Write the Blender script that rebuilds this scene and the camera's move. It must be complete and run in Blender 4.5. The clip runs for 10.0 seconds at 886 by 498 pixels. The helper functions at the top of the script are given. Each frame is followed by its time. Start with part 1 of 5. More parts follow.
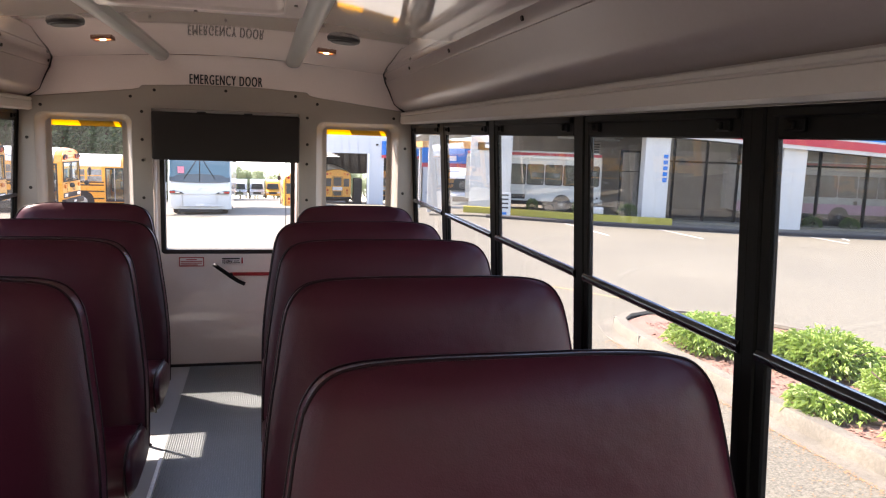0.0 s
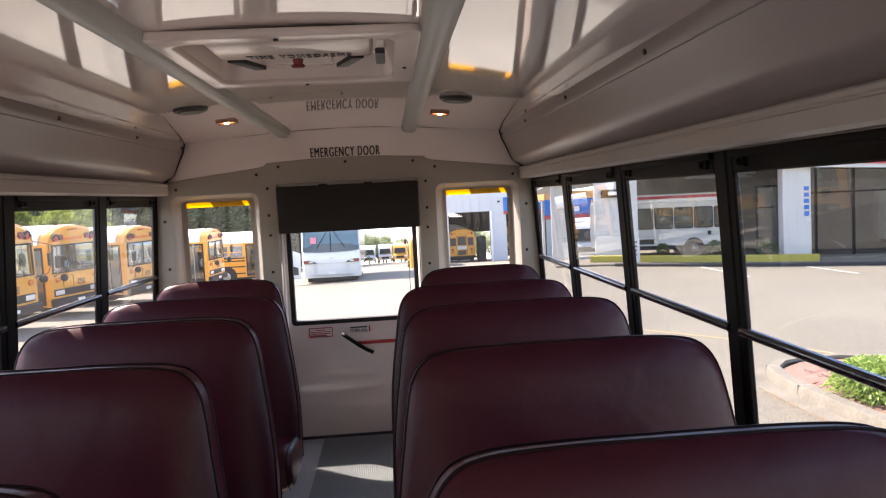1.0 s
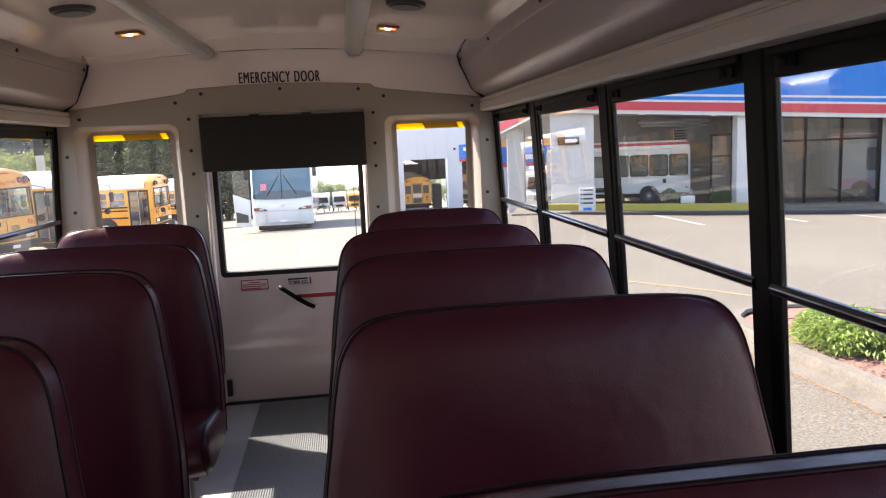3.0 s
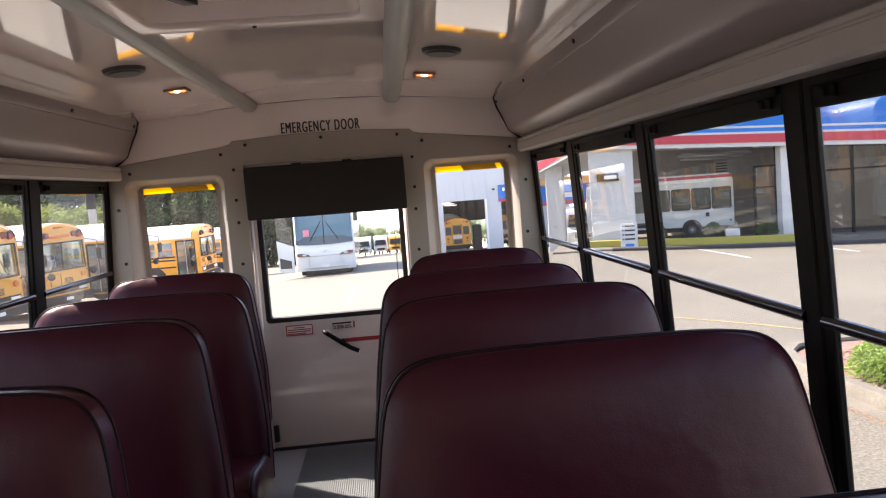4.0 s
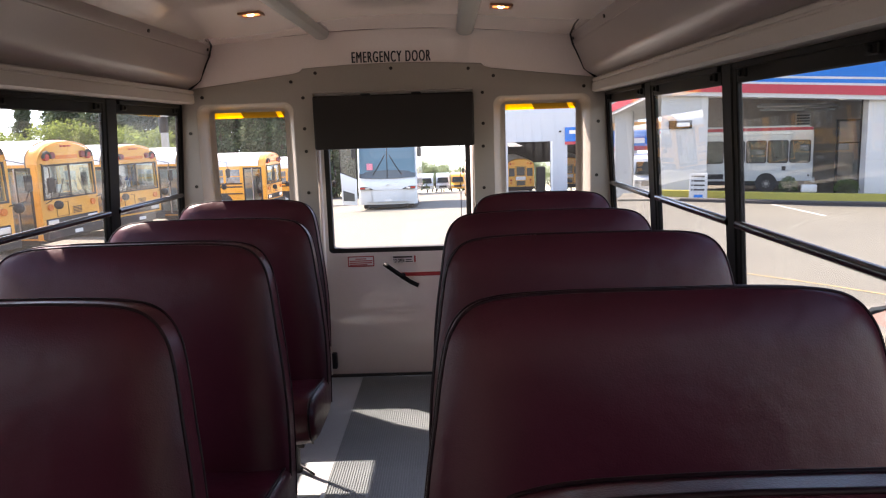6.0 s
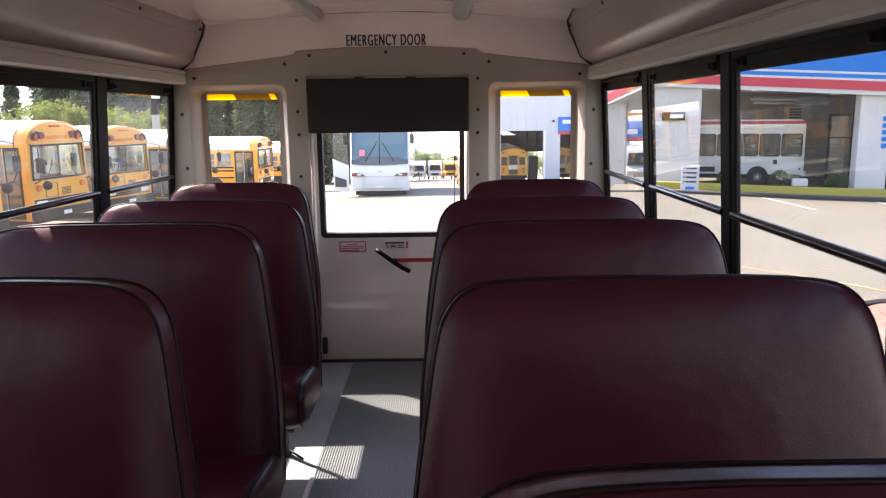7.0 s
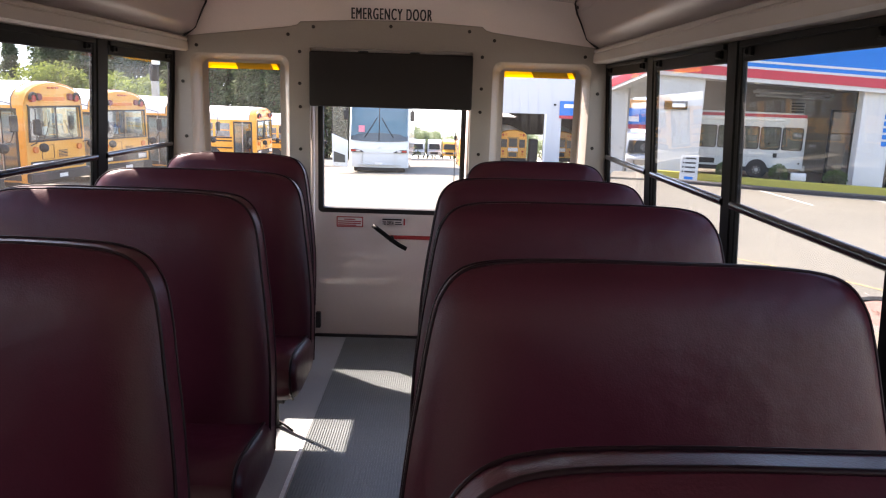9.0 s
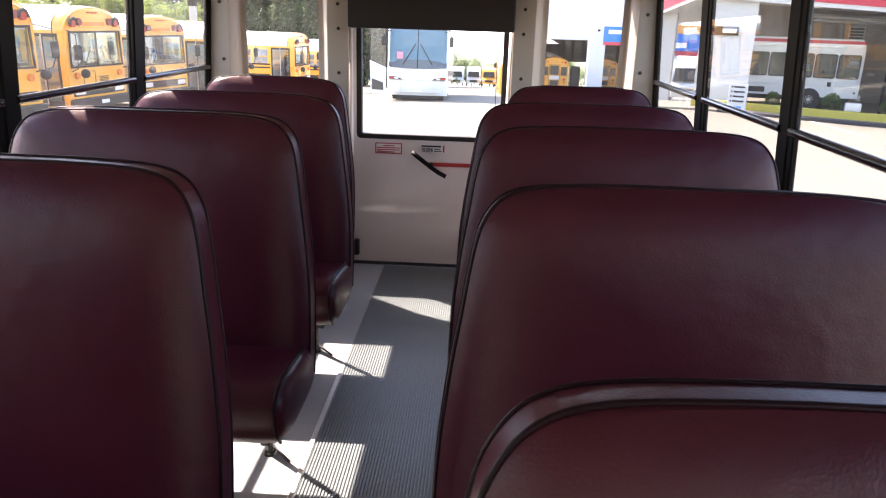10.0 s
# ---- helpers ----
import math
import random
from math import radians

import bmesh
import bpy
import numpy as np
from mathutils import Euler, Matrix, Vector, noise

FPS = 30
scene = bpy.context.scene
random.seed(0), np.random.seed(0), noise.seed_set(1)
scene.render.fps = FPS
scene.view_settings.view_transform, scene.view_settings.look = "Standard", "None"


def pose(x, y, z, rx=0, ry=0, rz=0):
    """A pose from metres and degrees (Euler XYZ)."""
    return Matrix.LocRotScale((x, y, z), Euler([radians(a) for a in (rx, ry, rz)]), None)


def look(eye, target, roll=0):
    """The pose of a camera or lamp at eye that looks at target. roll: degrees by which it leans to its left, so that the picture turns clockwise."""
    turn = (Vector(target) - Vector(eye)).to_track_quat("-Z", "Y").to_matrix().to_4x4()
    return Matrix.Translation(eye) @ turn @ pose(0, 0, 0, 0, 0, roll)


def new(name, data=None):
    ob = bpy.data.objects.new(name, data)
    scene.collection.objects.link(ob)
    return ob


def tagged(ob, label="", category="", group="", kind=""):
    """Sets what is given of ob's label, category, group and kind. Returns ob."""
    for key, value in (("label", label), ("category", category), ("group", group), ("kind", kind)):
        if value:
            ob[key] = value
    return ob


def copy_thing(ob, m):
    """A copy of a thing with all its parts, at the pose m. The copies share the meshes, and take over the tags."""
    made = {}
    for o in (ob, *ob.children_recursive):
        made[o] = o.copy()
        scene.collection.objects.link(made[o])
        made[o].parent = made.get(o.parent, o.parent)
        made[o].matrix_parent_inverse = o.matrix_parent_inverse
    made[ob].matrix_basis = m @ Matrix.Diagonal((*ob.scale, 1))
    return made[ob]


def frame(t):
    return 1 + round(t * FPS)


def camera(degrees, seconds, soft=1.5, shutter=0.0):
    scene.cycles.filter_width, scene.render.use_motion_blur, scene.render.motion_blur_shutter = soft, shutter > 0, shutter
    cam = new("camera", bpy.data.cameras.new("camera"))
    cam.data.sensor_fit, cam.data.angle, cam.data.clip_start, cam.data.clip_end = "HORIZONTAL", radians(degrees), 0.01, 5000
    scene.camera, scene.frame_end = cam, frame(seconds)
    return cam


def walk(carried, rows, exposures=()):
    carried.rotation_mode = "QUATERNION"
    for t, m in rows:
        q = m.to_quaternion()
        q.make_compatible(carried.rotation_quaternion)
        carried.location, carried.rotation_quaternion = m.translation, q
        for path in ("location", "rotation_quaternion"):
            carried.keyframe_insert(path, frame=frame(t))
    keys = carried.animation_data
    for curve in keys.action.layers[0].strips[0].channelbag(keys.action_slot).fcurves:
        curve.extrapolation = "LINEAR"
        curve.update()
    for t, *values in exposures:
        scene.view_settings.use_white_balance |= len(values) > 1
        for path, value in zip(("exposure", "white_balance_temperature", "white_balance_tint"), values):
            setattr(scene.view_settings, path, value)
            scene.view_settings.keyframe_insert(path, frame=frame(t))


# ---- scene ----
PATH = [
    (0, (0.214, -0.852, 1.454), (0.686, 1.069, 1.158), 2.0),
    (0.5, (0.277, -0.782, 1.455), (0.587, 1.19, 1.333), -1.1),
    (1, (0.244, -0.696, 1.452), (0.383, 1.294, 1.309), -2.9),
    (1.5, (0.182, -0.553, 1.488), (0.779, 1.32, 1.119), 1.8),
    (2, (0.225, -0.362, 1.479), (0.564, 1.577, 1.124), 1.1),
    (2.5, (0.308, -0.224, 1.396), (0.413, 1.75, 1.09), -2.3),
    (2.7, (0.307, -0.203, 1.38), (0.557, 1.757, 1.066), -2.3),
    (3.8, (0.301, -0.215, 1.383), (0.503, 1.767, 1.209), -4.2),
    (4, (0.303, -0.215, 1.383), (0.451, 1.772, 1.212), -4.4),
    (4.5, (0.295, -0.217, 1.378), (0.344, 1.77, 1.157), -4.1),
    (5, (0.296, -0.211, 1.379), (0.344, 1.776, 1.15), -2.7),
    (5.5, (0.294, -0.197, 1.376), (0.319, 1.786, 1.121), -2.3),
    (5.7, (0.291, -0.193, 1.376), (0.283, 1.787, 1.091), -2.2),
    (6.8, (0.281, -0.167, 1.364), (0.258, 1.798, 0.994), -1.2),
    (7, (0.28, -0.168, 1.364), (0.28, 1.799, 1.006), -0.7),
    (7.5, (0.283, -0.185, 1.367), (0.308, 1.783, 1.013), 0.2),
    (8, (0.281, -0.166, 1.362), (0.308, 1.8, 0.998), 0.3),
    (8.5, (0.278, -0.162, 1.36), (0.307, 1.798, 0.962), 0.9),
    (9, (0.273, -0.165, 1.359), (0.286, 1.792, 0.947), 1.8),
    (9.5, (0.268, -0.158, 1.356), (0.259, 1.795, 0.925), 2.2),
    (10, (0.263, -0.122, 1.337), (0.182, 1.785, 0.739), 1.8),
]
cam = camera(62.0, 10.0, 1.2)
walk(cam, [(t, look(eye, target, roll)) for t, eye, target, roll in PATH],
     exposures=[(t, e, 7100, 24) for t, e in ((0, 2.65), (1, 2.46), (2.5, 2.42), (4.5, 2.38), (7.5, 2.54), (9.5, 2.75), (10, 3.02))])

# ---- daylight ----
SUN = Vector((0.74, -0.58, -1.0)).normalized()      # the way the sunlight travels
world = bpy.data.worlds.new("sky")
scene.world = world
world.use_nodes = True
sky = world.node_tree.nodes.new("ShaderNodeTexSky")
sky.sky_type, sky.sun_disc = "NISHITA", False
sky.sun_elevation = math.asin(-SUN.z)
sky.sun_rotation = math.atan2(-SUN.x, -SUN.y)
world.node_tree.links.new(sky.outputs[0], world.node_tree.nodes["Background"].inputs[0])
# tilted to fit the camera's view: bright sky shows low over the falling lot
way, tilt = world.node_tree.nodes.new("ShaderNodeTexCoord"), world.node_tree.nodes.new("ShaderNodeMapping")
tilt.vector_type = "VECTOR"
tilt.inputs["Rotation"].default_value = (radians(7), 0, 0)
world.node_tree.links.new(way.outputs["Generated"], tilt.inputs["Vector"])
world.node_tree.links.new(tilt.outputs[0], sky.inputs[0])
world.node_tree.nodes["Background"].inputs[1].default_value = 0.15
sun = new("sun", bpy.data.lights.new("sun", "SUN"))
sun.data.energy, sun.data.angle, sun.data.color = 3.7, radians(0.55), (1.0, 0.94, 0.85)
sun.rotation_euler = SUN.to_track_quat("-Z", "Y").to_euler()


# ---- materials ----
def material(name, colour, rough=0.5, metal=0.0, grain=0.06, scale=40.0, bump=0.05, blotch=0.08, big=3.0, coat=0.0, bump_scale=None, spec=0.5):
    """A surface with two scales of uneven colour and a fine relief."""
    m = bpy.data.materials.new(name)
    m.use_nodes = True
    nt = m.node_tree
    b = nt.nodes["Principled BSDF"]
    b.inputs["Roughness"].default_value, b.inputs["Metallic"].default_value = rough, metal
    b.inputs["Coat Weight"].default_value = coat
    b.inputs["Specular IOR Level"].default_value = spec
    co = nt.nodes.new("ShaderNodeTexCoord")
    fine, broad = nt.nodes.new("ShaderNodeTexNoise"), nt.nodes.new("ShaderNodeTexNoise")
    fine.inputs["Scale"].default_value, broad.inputs["Scale"].default_value = scale, big
    fine.inputs["Detail"].default_value, broad.inputs["Detail"].default_value = 6, 5
    for n in (fine, broad):
        nt.links.new(co.outputs["Object"], n.inputs["Vector"])
    last = None
    for n, amount in ((broad, blotch), (fine, grain)):
        ramp = nt.nodes.new("ShaderNodeMapRange")
        ramp.inputs["From Min"].default_value, ramp.inputs["From Max"].default_value = 0.25, 0.75
        ramp.inputs["To Min"].default_value, ramp.inputs["To Max"].default_value = 1 - amount, 1 + amount
        nt.links.new(n.outputs[0], ramp.inputs[0])
        mul = nt.nodes.new("ShaderNodeVectorMath")
        mul.operation = "SCALE"
        if last is None:
            mul.inputs[0].default_value = colour[:3]
        else:
            nt.links.new(last, mul.inputs[0])
        nt.links.new(ramp.outputs[0], mul.inputs["Scale"])
        last = mul.outputs[0]
    nt.links.new(last, b.inputs["Base Color"])
    rr = nt.nodes.new("ShaderNodeMapRange")
    rr.inputs["To Min"].default_value, rr.inputs["To Max"].default_value = max(0.02, rough - 0.07), min(1, rough + 0.07)
    nt.links.new(broad.outputs[0], rr.inputs[0])
    nt.links.new(rr.outputs[0], b.inputs["Roughness"])
    if bump:
        src = fine
        if bump_scale:
            src = nt.nodes.new("ShaderNodeTexNoise")
            src.inputs["Scale"].default_value, src.inputs["Detail"].default_value = bump_scale, 3
            nt.links.new(co.outputs["Object"], src.inputs["Vector"])
        bn = nt.nodes.new("ShaderNodeBump")
        bn.inputs["Strength"].default_value, bn.inputs["Distance"].default_value = bump, 0.01
        nt.links.new(src.outputs[0], bn.inputs["Height"])
        nt.links.new(bn.outputs[0], b.inputs["Normal"])
    return m


def glass(name, tint=(1, 1, 1), gloss=1.0, rough=0.0, dust=0.0, head_on=0.032):
    """A thin clear pane: what is behind it shows through, and its surface mirrors by its angle."""
    m = bpy.data.materials.new(name)
    m.use_nodes = True
    nt = m.node_tree
    nt.nodes.remove(nt.nodes["Principled BSDF"])
    out = nt.nodes["Material Output"]
    clear, mirror, mix = nt.nodes.new("ShaderNodeBsdfTransparent"), nt.nodes.new("ShaderNodeBsdfGlossy"), nt.nodes.new("ShaderNodeMixShader")
    clear.inputs[0].default_value = (*tint, 1)
    mirror.inputs["Roughness"].default_value = rough
    mirror.inputs[0].default_value = (gloss, gloss, gloss, 1)
    edge = nt.nodes.new("ShaderNodeLayerWeight")
    edge.inputs[0].default_value = 0.5
    up = nt.nodes.new("ShaderNodeMath")
    up.operation = "POWER"
    up.inputs[1].default_value = 5.0
    amount = nt.nodes.new("ShaderNodeMapRange")
    amount.inputs["To Min"].default_value, amount.inputs["To Max"].default_value = head_on, 0.48
    nt.links.new(edge.outputs["Facing"], up.inputs[0])
    nt.links.new(up.outputs[0], amount.inputs[0])
    nt.links.new(amount.outputs[0], mix.inputs[0])
    nt.links.new(clear.outputs[0], mix.inputs[1])
    nt.links.new(mirror.outputs[0], mix.inputs[2])
    film, over, specks, share = nt.nodes.new("ShaderNodeBsdfTranslucent"), nt.nodes.new("ShaderNodeMixShader"), nt.nodes.new("ShaderNodeTexNoise"), nt.nodes.new("ShaderNodeMapRange")
    film.inputs[0].default_value = (0.85, 0.82, 0.78, 1)
    specks.inputs["Scale"].default_value, specks.inputs["Detail"].default_value = 5.0, 8
    share.inputs["To Min"].default_value, share.inputs["To Max"].default_value = 0.4 * dust, 1.6 * dust
    nt.links.new(specks.outputs[0], share.inputs[0])
    nt.links.new(share.outputs[0], over.inputs[0])
    nt.links.new(mix.outputs[0], over.inputs[1])
    nt.links.new(film.outputs[0], over.inputs[2])
    nt.links.new(over.outputs[0], out.inputs[0])
    return m


def lamp_material(name, colour, strength):
    m = bpy.data.materials.new(name)
    m.use_nodes = True
    b = m.node_tree.nodes["Principled BSDF"]
    b.inputs["Base Color"].default_value = (*colour, 1)
    b.inputs["Emission Color"].default_value = (*colour, 1)
    b.inputs["Emission Strength"].default_value = strength
    return m


VINYL = material("maroon_vinyl", (0.0480, 0.0066, 0.0128), 0.35, grain=0.07, scale=260, bump=0.09, blotch=0.14, big=4, bump_scale=300, spec=0.25)
bsdf = VINYL.node_tree.nodes["Principled BSDF"]
# soft dents in the padding under the fine grain
dents, press, where = (VINYL.node_tree.nodes.new(k) for k in ("ShaderNodeTexNoise", "ShaderNodeBump", "ShaderNodeTexCoord"))
dents.inputs["Scale"].default_value, dents.inputs["Detail"].default_value = 11.0, 2.0
press.inputs["Strength"].default_value, press.inputs["Distance"].default_value = 0.30, 0.012
VINYL.node_tree.links.new(where.outputs["Object"], dents.inputs["Vector"])
VINYL.node_tree.links.new(dents.outputs[0], press.inputs["Height"])
VINYL.node_tree.links.new(bsdf.inputs["Normal"].links[0].from_socket, press.inputs["Normal"])
VINYL.node_tree.links.new(press.outputs[0], bsdf.inputs["Normal"])
PIPING = material("dark_piping", (0.014, 0.005, 0.007), 0.40, grain=0.1, scale=200, bump=0.05, spec=0.12)
STEEL = material("black_steel", (0.018, 0.018, 0.02), 0.42, 0.2, grain=0.1, scale=120, bump=0.04)
BLACK = material("black_window_frame", (0.006, 0.006, 0.006), 0.5, 0.0, grain=0.15, scale=90, bump=0.04, spec=0.12)
GASKET = material("black_rubber", (0.015, 0.015, 0.015), 0.7)
RAILMET = material("dark_satin_rail", (0.012, 0.012, 0.014), 0.26, 0.0, grain=0.1, scale=80, coat=0.4)
WHITE = material("white_panel", (0.82, 0.725, 0.685), 0.24, grain=0.02, scale=120, bump=0.015, blotch=0.03, big=2, coat=0.3)
CEIL = material("gloss_white_ceiling", (0.86, 0.755, 0.712), 0.02, grain=0.015, scale=90, bump=0.005, blotch=0.025, big=1.5, coat=1.0, bump_scale=5)
DOORW = material("gloss_white_door", (0.78, 0.72, 0.68), 0.10, grain=0.02, scale=120, bump=0.02, blotch=0.04, big=2, coat=0.5, bump_scale=5)
# colour of an unseen wall, kept dark to dim reflections in the seats
FRONTPL = material("unseen_dark_front_wall", (0.09, 0.085, 0.08), 0.7)
# off-white panel; its base colour is darkened to stand in for shade
COVE = material("shade_darkened_side_panel", (0.315, 0.268, 0.262), 0.31, grain=0.02, scale=90, bump=0.012, blotch=0.03, big=2)
# white ledge with its shade put into a darker base colour
LEDGE = material("dimmed_window_ledge", (0.46, 0.42, 0.39), 0.4, grain=0.02, scale=90, bump=0.012, blotch=0.04, big=2)
GREYPL = material("grey_moulded_plastic", (0.345, 0.31, 0.27), 0.48, grain=0.05, scale=220, bump=0.05, blotch=0.04)
RAILGREY = material("grey_ceiling_rail", (0.42, 0.43, 0.42), 0.35, grain=0.04, scale=90)
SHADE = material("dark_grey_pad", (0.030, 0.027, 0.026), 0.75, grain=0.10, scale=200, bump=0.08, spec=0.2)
FLOORV = material("grey_floor_sheet", (0.31, 0.332, 0.335), 0.30, grain=0.08, scale=120, bump=0.03, blotch=0.06, big=5)
RIBBED = material("grey_ribbed_runner", (0.148, 0.168, 0.170), 0.40, grain=0.10, scale=160, bump=0.05, blotch=0.14, big=6)
ALU = material("worn_aluminium", (0.78, 0.78, 0.77), 0.36, 0.55, grain=0.12, scale=60, bump=0.05)
RED = material("red_paint", (0.42, 0.03, 0.035), 0.4)
INK = material("black_lettering", (0.02, 0.02, 0.022), 0.5)
PAPER = material("white_label", (0.75, 0.73, 0.71), 0.5)
BOLT = material("dark_screw", (0.03, 0.025, 0.02), 0.4, 0.5)
SPEAKER = material("dark_speaker_grille", (0.035, 0.033, 0.032), 0.5, grain=0.3, scale=400, bump=0.3)
LAMPGLOW = lamp_material("warm_lamp_bulb", (1.0, 0.62, 0.30), 5.0)
LAMPLENS = lamp_material("orange_lamp_lens", (1.0, 0.30, 0.08), 0.45)
COPPER = material("copper_brown_bezel", (0.30, 0.13, 0.07), 0.35, 0.3)
PANE = glass("window_glass", (0.86, 0.875, 0.865), dust=0.008)
PANE_REAR = glass("rear_window_glass", (0.96, 0.97, 0.96), 0.8, dust=0.004)
CABGL = glass("bus_cab_glass", (0.78, 0.87, 0.90), dust=0.006, head_on=0.09)
SHOPGL = glass("tinted_shop_glass", (0.74, 0.76, 0.77), dust=0.006, head_on=0.07)


def translucent(name, colour, through_share):
    """A tinted film that lets light through diffusely."""
    m = bpy.data.materials.new(name)
    m.use_nodes = True
    nt = m.node_tree
    b = nt.nodes["Principled BSDF"]
    b.inputs["Base Color"].default_value = (*colour, 1)
    b.inputs["Roughness"].default_value = 0.5
    t, mix = nt.nodes.new("ShaderNodeBsdfTranslucent"), nt.nodes.new("ShaderNodeMixShader")
    t.inputs[0].default_value = (*colour, 1)
    mix.inputs[0].default_value = through_share
    nt.links.new(b.outputs[0], mix.inputs[1])
    nt.links.new(t.outputs[0], mix.inputs[2])
    nt.links.new(mix.outputs[0], nt.nodes["Material Output"].inputs[0])
    return m


def leafy(name, colour, share, **k):
    """Foliage: uneven colour, with part of the light passing through the blades."""
    m = material(name, colour, bump=0, **k)
    nt = m.node_tree
    b = nt.nodes["Principled BSDF"]
    t, mix = nt.nodes.new("ShaderNodeBsdfTranslucent"), nt.nodes.new("ShaderNodeMixShader")
    nt.links.new(b.inputs["Base Color"].links[0].from_socket, t.inputs[0])
    mix.inputs[0].default_value = share
    nt.links.new(b.outputs[0], mix.inputs[1])
    nt.links.new(t.outputs[0], mix.inputs[2])
    nt.links.new(mix.outputs[0], nt.nodes["Material Output"].inputs[0])
    return m


TAPE = translucent("yellow_reflective_tape", (1.0, 0.66, 0.04), 0.85)
OLIVE = translucent("dull_tape", (0.40, 0.26, 0.03), 0.6)
YELLOW = material("school_bus_yellow", (0.82, 0.36, 0.042), 0.3, grain=0.03, scale=60, blotch=0.05, coat=0.4)
ROOFWHITE = material("white_bus_roof", (0.82, 0.82, 0.80), 0.35, blotch=0.05)
COACHW = material("white_coach_paint", (0.62, 0.64, 0.65), 0.22, blotch=0.04, coat=0.5)
DARKGL = material("dark_vehicle_glass", (0.03, 0.04, 0.045), 0.06, grain=0.02, bump=0.0, coat=0.5)
# opaque pane; pale blotches stand in for reflections and the view inside
BUSGL = material("painted_reflection_bus_glass", (0.21, 0.26, 0.28), 0.05, grain=0.3, scale=5, bump=0.0, blotch=0.8, big=1.7, coat=0.6)
BLUEGL = material("blue_tinted_windscreen", (0.07, 0.15, 0.20), 0.08, grain=0.02, bump=0.0, coat=0.0, spec=0.35)
TYRE = material("tyre_rubber", (0.02, 0.02, 0.02), 0.8)
RIM = material("wheel_rim", (0.45, 0.45, 0.45), 0.4, 0.6)
AMBER = material("amber_lens", (0.75, 0.20, 0.03), 0.25)
REDLENS = material("red_lens", (0.45, 0.03, 0.02), 0.25)
DULLRED = material("dull_red_plastic", (0.22, 0.03, 0.035), 0.45)
CHROME = material("bright_lamp_lens", (0.8, 0.8, 0.8), 0.15, 0.6)
LITTER = material("dry_leaf_litter", (0.30, 0.16, 0.07), 0.9, grain=0.4, scale=30, bump=0)
ASPHALT = material("sunlit_lot_paving", (0.138, 0.125, 0.095), 0.85, grain=0.55, scale=42, bump=0.25, blotch=0.12, big=0.35)
CONCRETE = material("kerb_concrete", (0.150, 0.134, 0.106), 0.85, grain=0.22, scale=34, bump=0.3, blotch=0.25, big=2.6)
MULCH = material("red_bark_mulch", (0.23, 0.132, 0.10), 0.9, grain=0.5, scale=45, bump=0.8, blotch=0.2, big=6)
LEAF = leafy("shrub_leaf", (0.28, 0.39, 0.09), 0.35, rough=0.5, grain=0.35, scale=9, blotch=0.3, big=2.5)
HEDGE = material("hedge_leaf", (0.06, 0.10, 0.025), 0.5, grain=0.4, scale=9, blotch=0.3, big=2.5)
LINE = material("white_line_paint", (0.72, 0.71, 0.68), 0.7, grain=0.15, scale=20, blotch=0.15)
LOTLINE = material("faded_orange_line", (0.36, 0.26, 0.11), 0.8, grain=0.2, scale=20)
YELKERB = material("yellow_kerb_paint", (0.36, 0.31, 0.05), 0.7, grain=0.12, scale=20)
STUCCO = material("white_building_paint", (0.53, 0.53, 0.53), 0.7, grain=0.04, scale=15, blotch=0.05, big=0.6)
GARAGEW = material("white_garage_paint", (0.50, 0.515, 0.54), 0.7, grain=0.03, scale=15, blotch=0.03, big=0.3)
BLUEROOF = material("blue_metal_roof", (0.006, 0.155, 0.52), 0.55, blotch=0.05, spec=0.2)
REDBAND = material("red_fascia", (0.47, 0.03, 0.055), 0.4, blotch=0.05)
# near-black: the shade inside the garage bays is put into the colour
DARKIN = material("bay_shade_dark", (0.030, 0.028, 0.026), 0.8, blotch=0.2, big=0.7)
HALLWALL = material("grey_brown_hall_wall", (0.23, 0.205, 0.18), 0.7, grain=0.12, scale=9, blotch=0.35, big=0.5)
# opaque pane; its green blotches stand in for the lit view through it
SHUTGL = material("painted_view_shuttle_glass", (0.045, 0.058, 0.045), 0.05, grain=0.4, scale=5, bump=0.0, blotch=0.8, big=1.5, coat=0.5)
BARK = material("tree_bark", (0.09, 0.065, 0.045), 0.9, grain=0.3, scale=14, bump=0.5)
NEEDLE = leafy("conifer_foliage", (0.078, 0.108, 0.052), 0.30, rough=0.8, grain=0.5, scale=3, blotch=0.35, big=0.5, spec=0.15)
# far trees only: the haze of distance is lightened into this colour
FOLIAGE = leafy("hazed_tree_foliage", (0.24, 0.29, 0.15), 0.35, rough=0.8, grain=0.45, scale=4, blotch=0.3, big=0.6, spec=0.15)
YOUNG = leafy("young_tree_foliage", (0.20, 0.25, 0.055), 0.45, rough=0.7, grain=0.45, scale=4, blotch=0.3, big=0.6, spec=0.2)


# ---- building blocks ----
def part(name, bm, mat, parent=None, label="", smooth=True):
    """Links a bmesh as one mesh object under a thing or a part."""
    me = bpy.data.meshes.new(name)
    if smooth:
        for f in bm.faces:
            f.smooth = True
        for e in bm.edges:
            if len(e.link_faces) == 2 and e.calc_face_angle(0) > 0.6:
                e.smooth = False
    bm.to_mesh(me)
    bm.free()
    me.materials.append(mat)
    ob = new(name, me)
    ob.parent = parent
    return tagged(ob, label=label)


def thing(name, label, category, group="", at=None):
    ob = new(name)
    ob.empty_display_size = 0.1
    if at is not None:
        ob.matrix_basis = at
    return tagged(ob, label, category, group)


def structure(name, bm, mat, label="", smooth=True):
    return tagged(part(name, bm, mat, None, label, smooth), kind="structure")


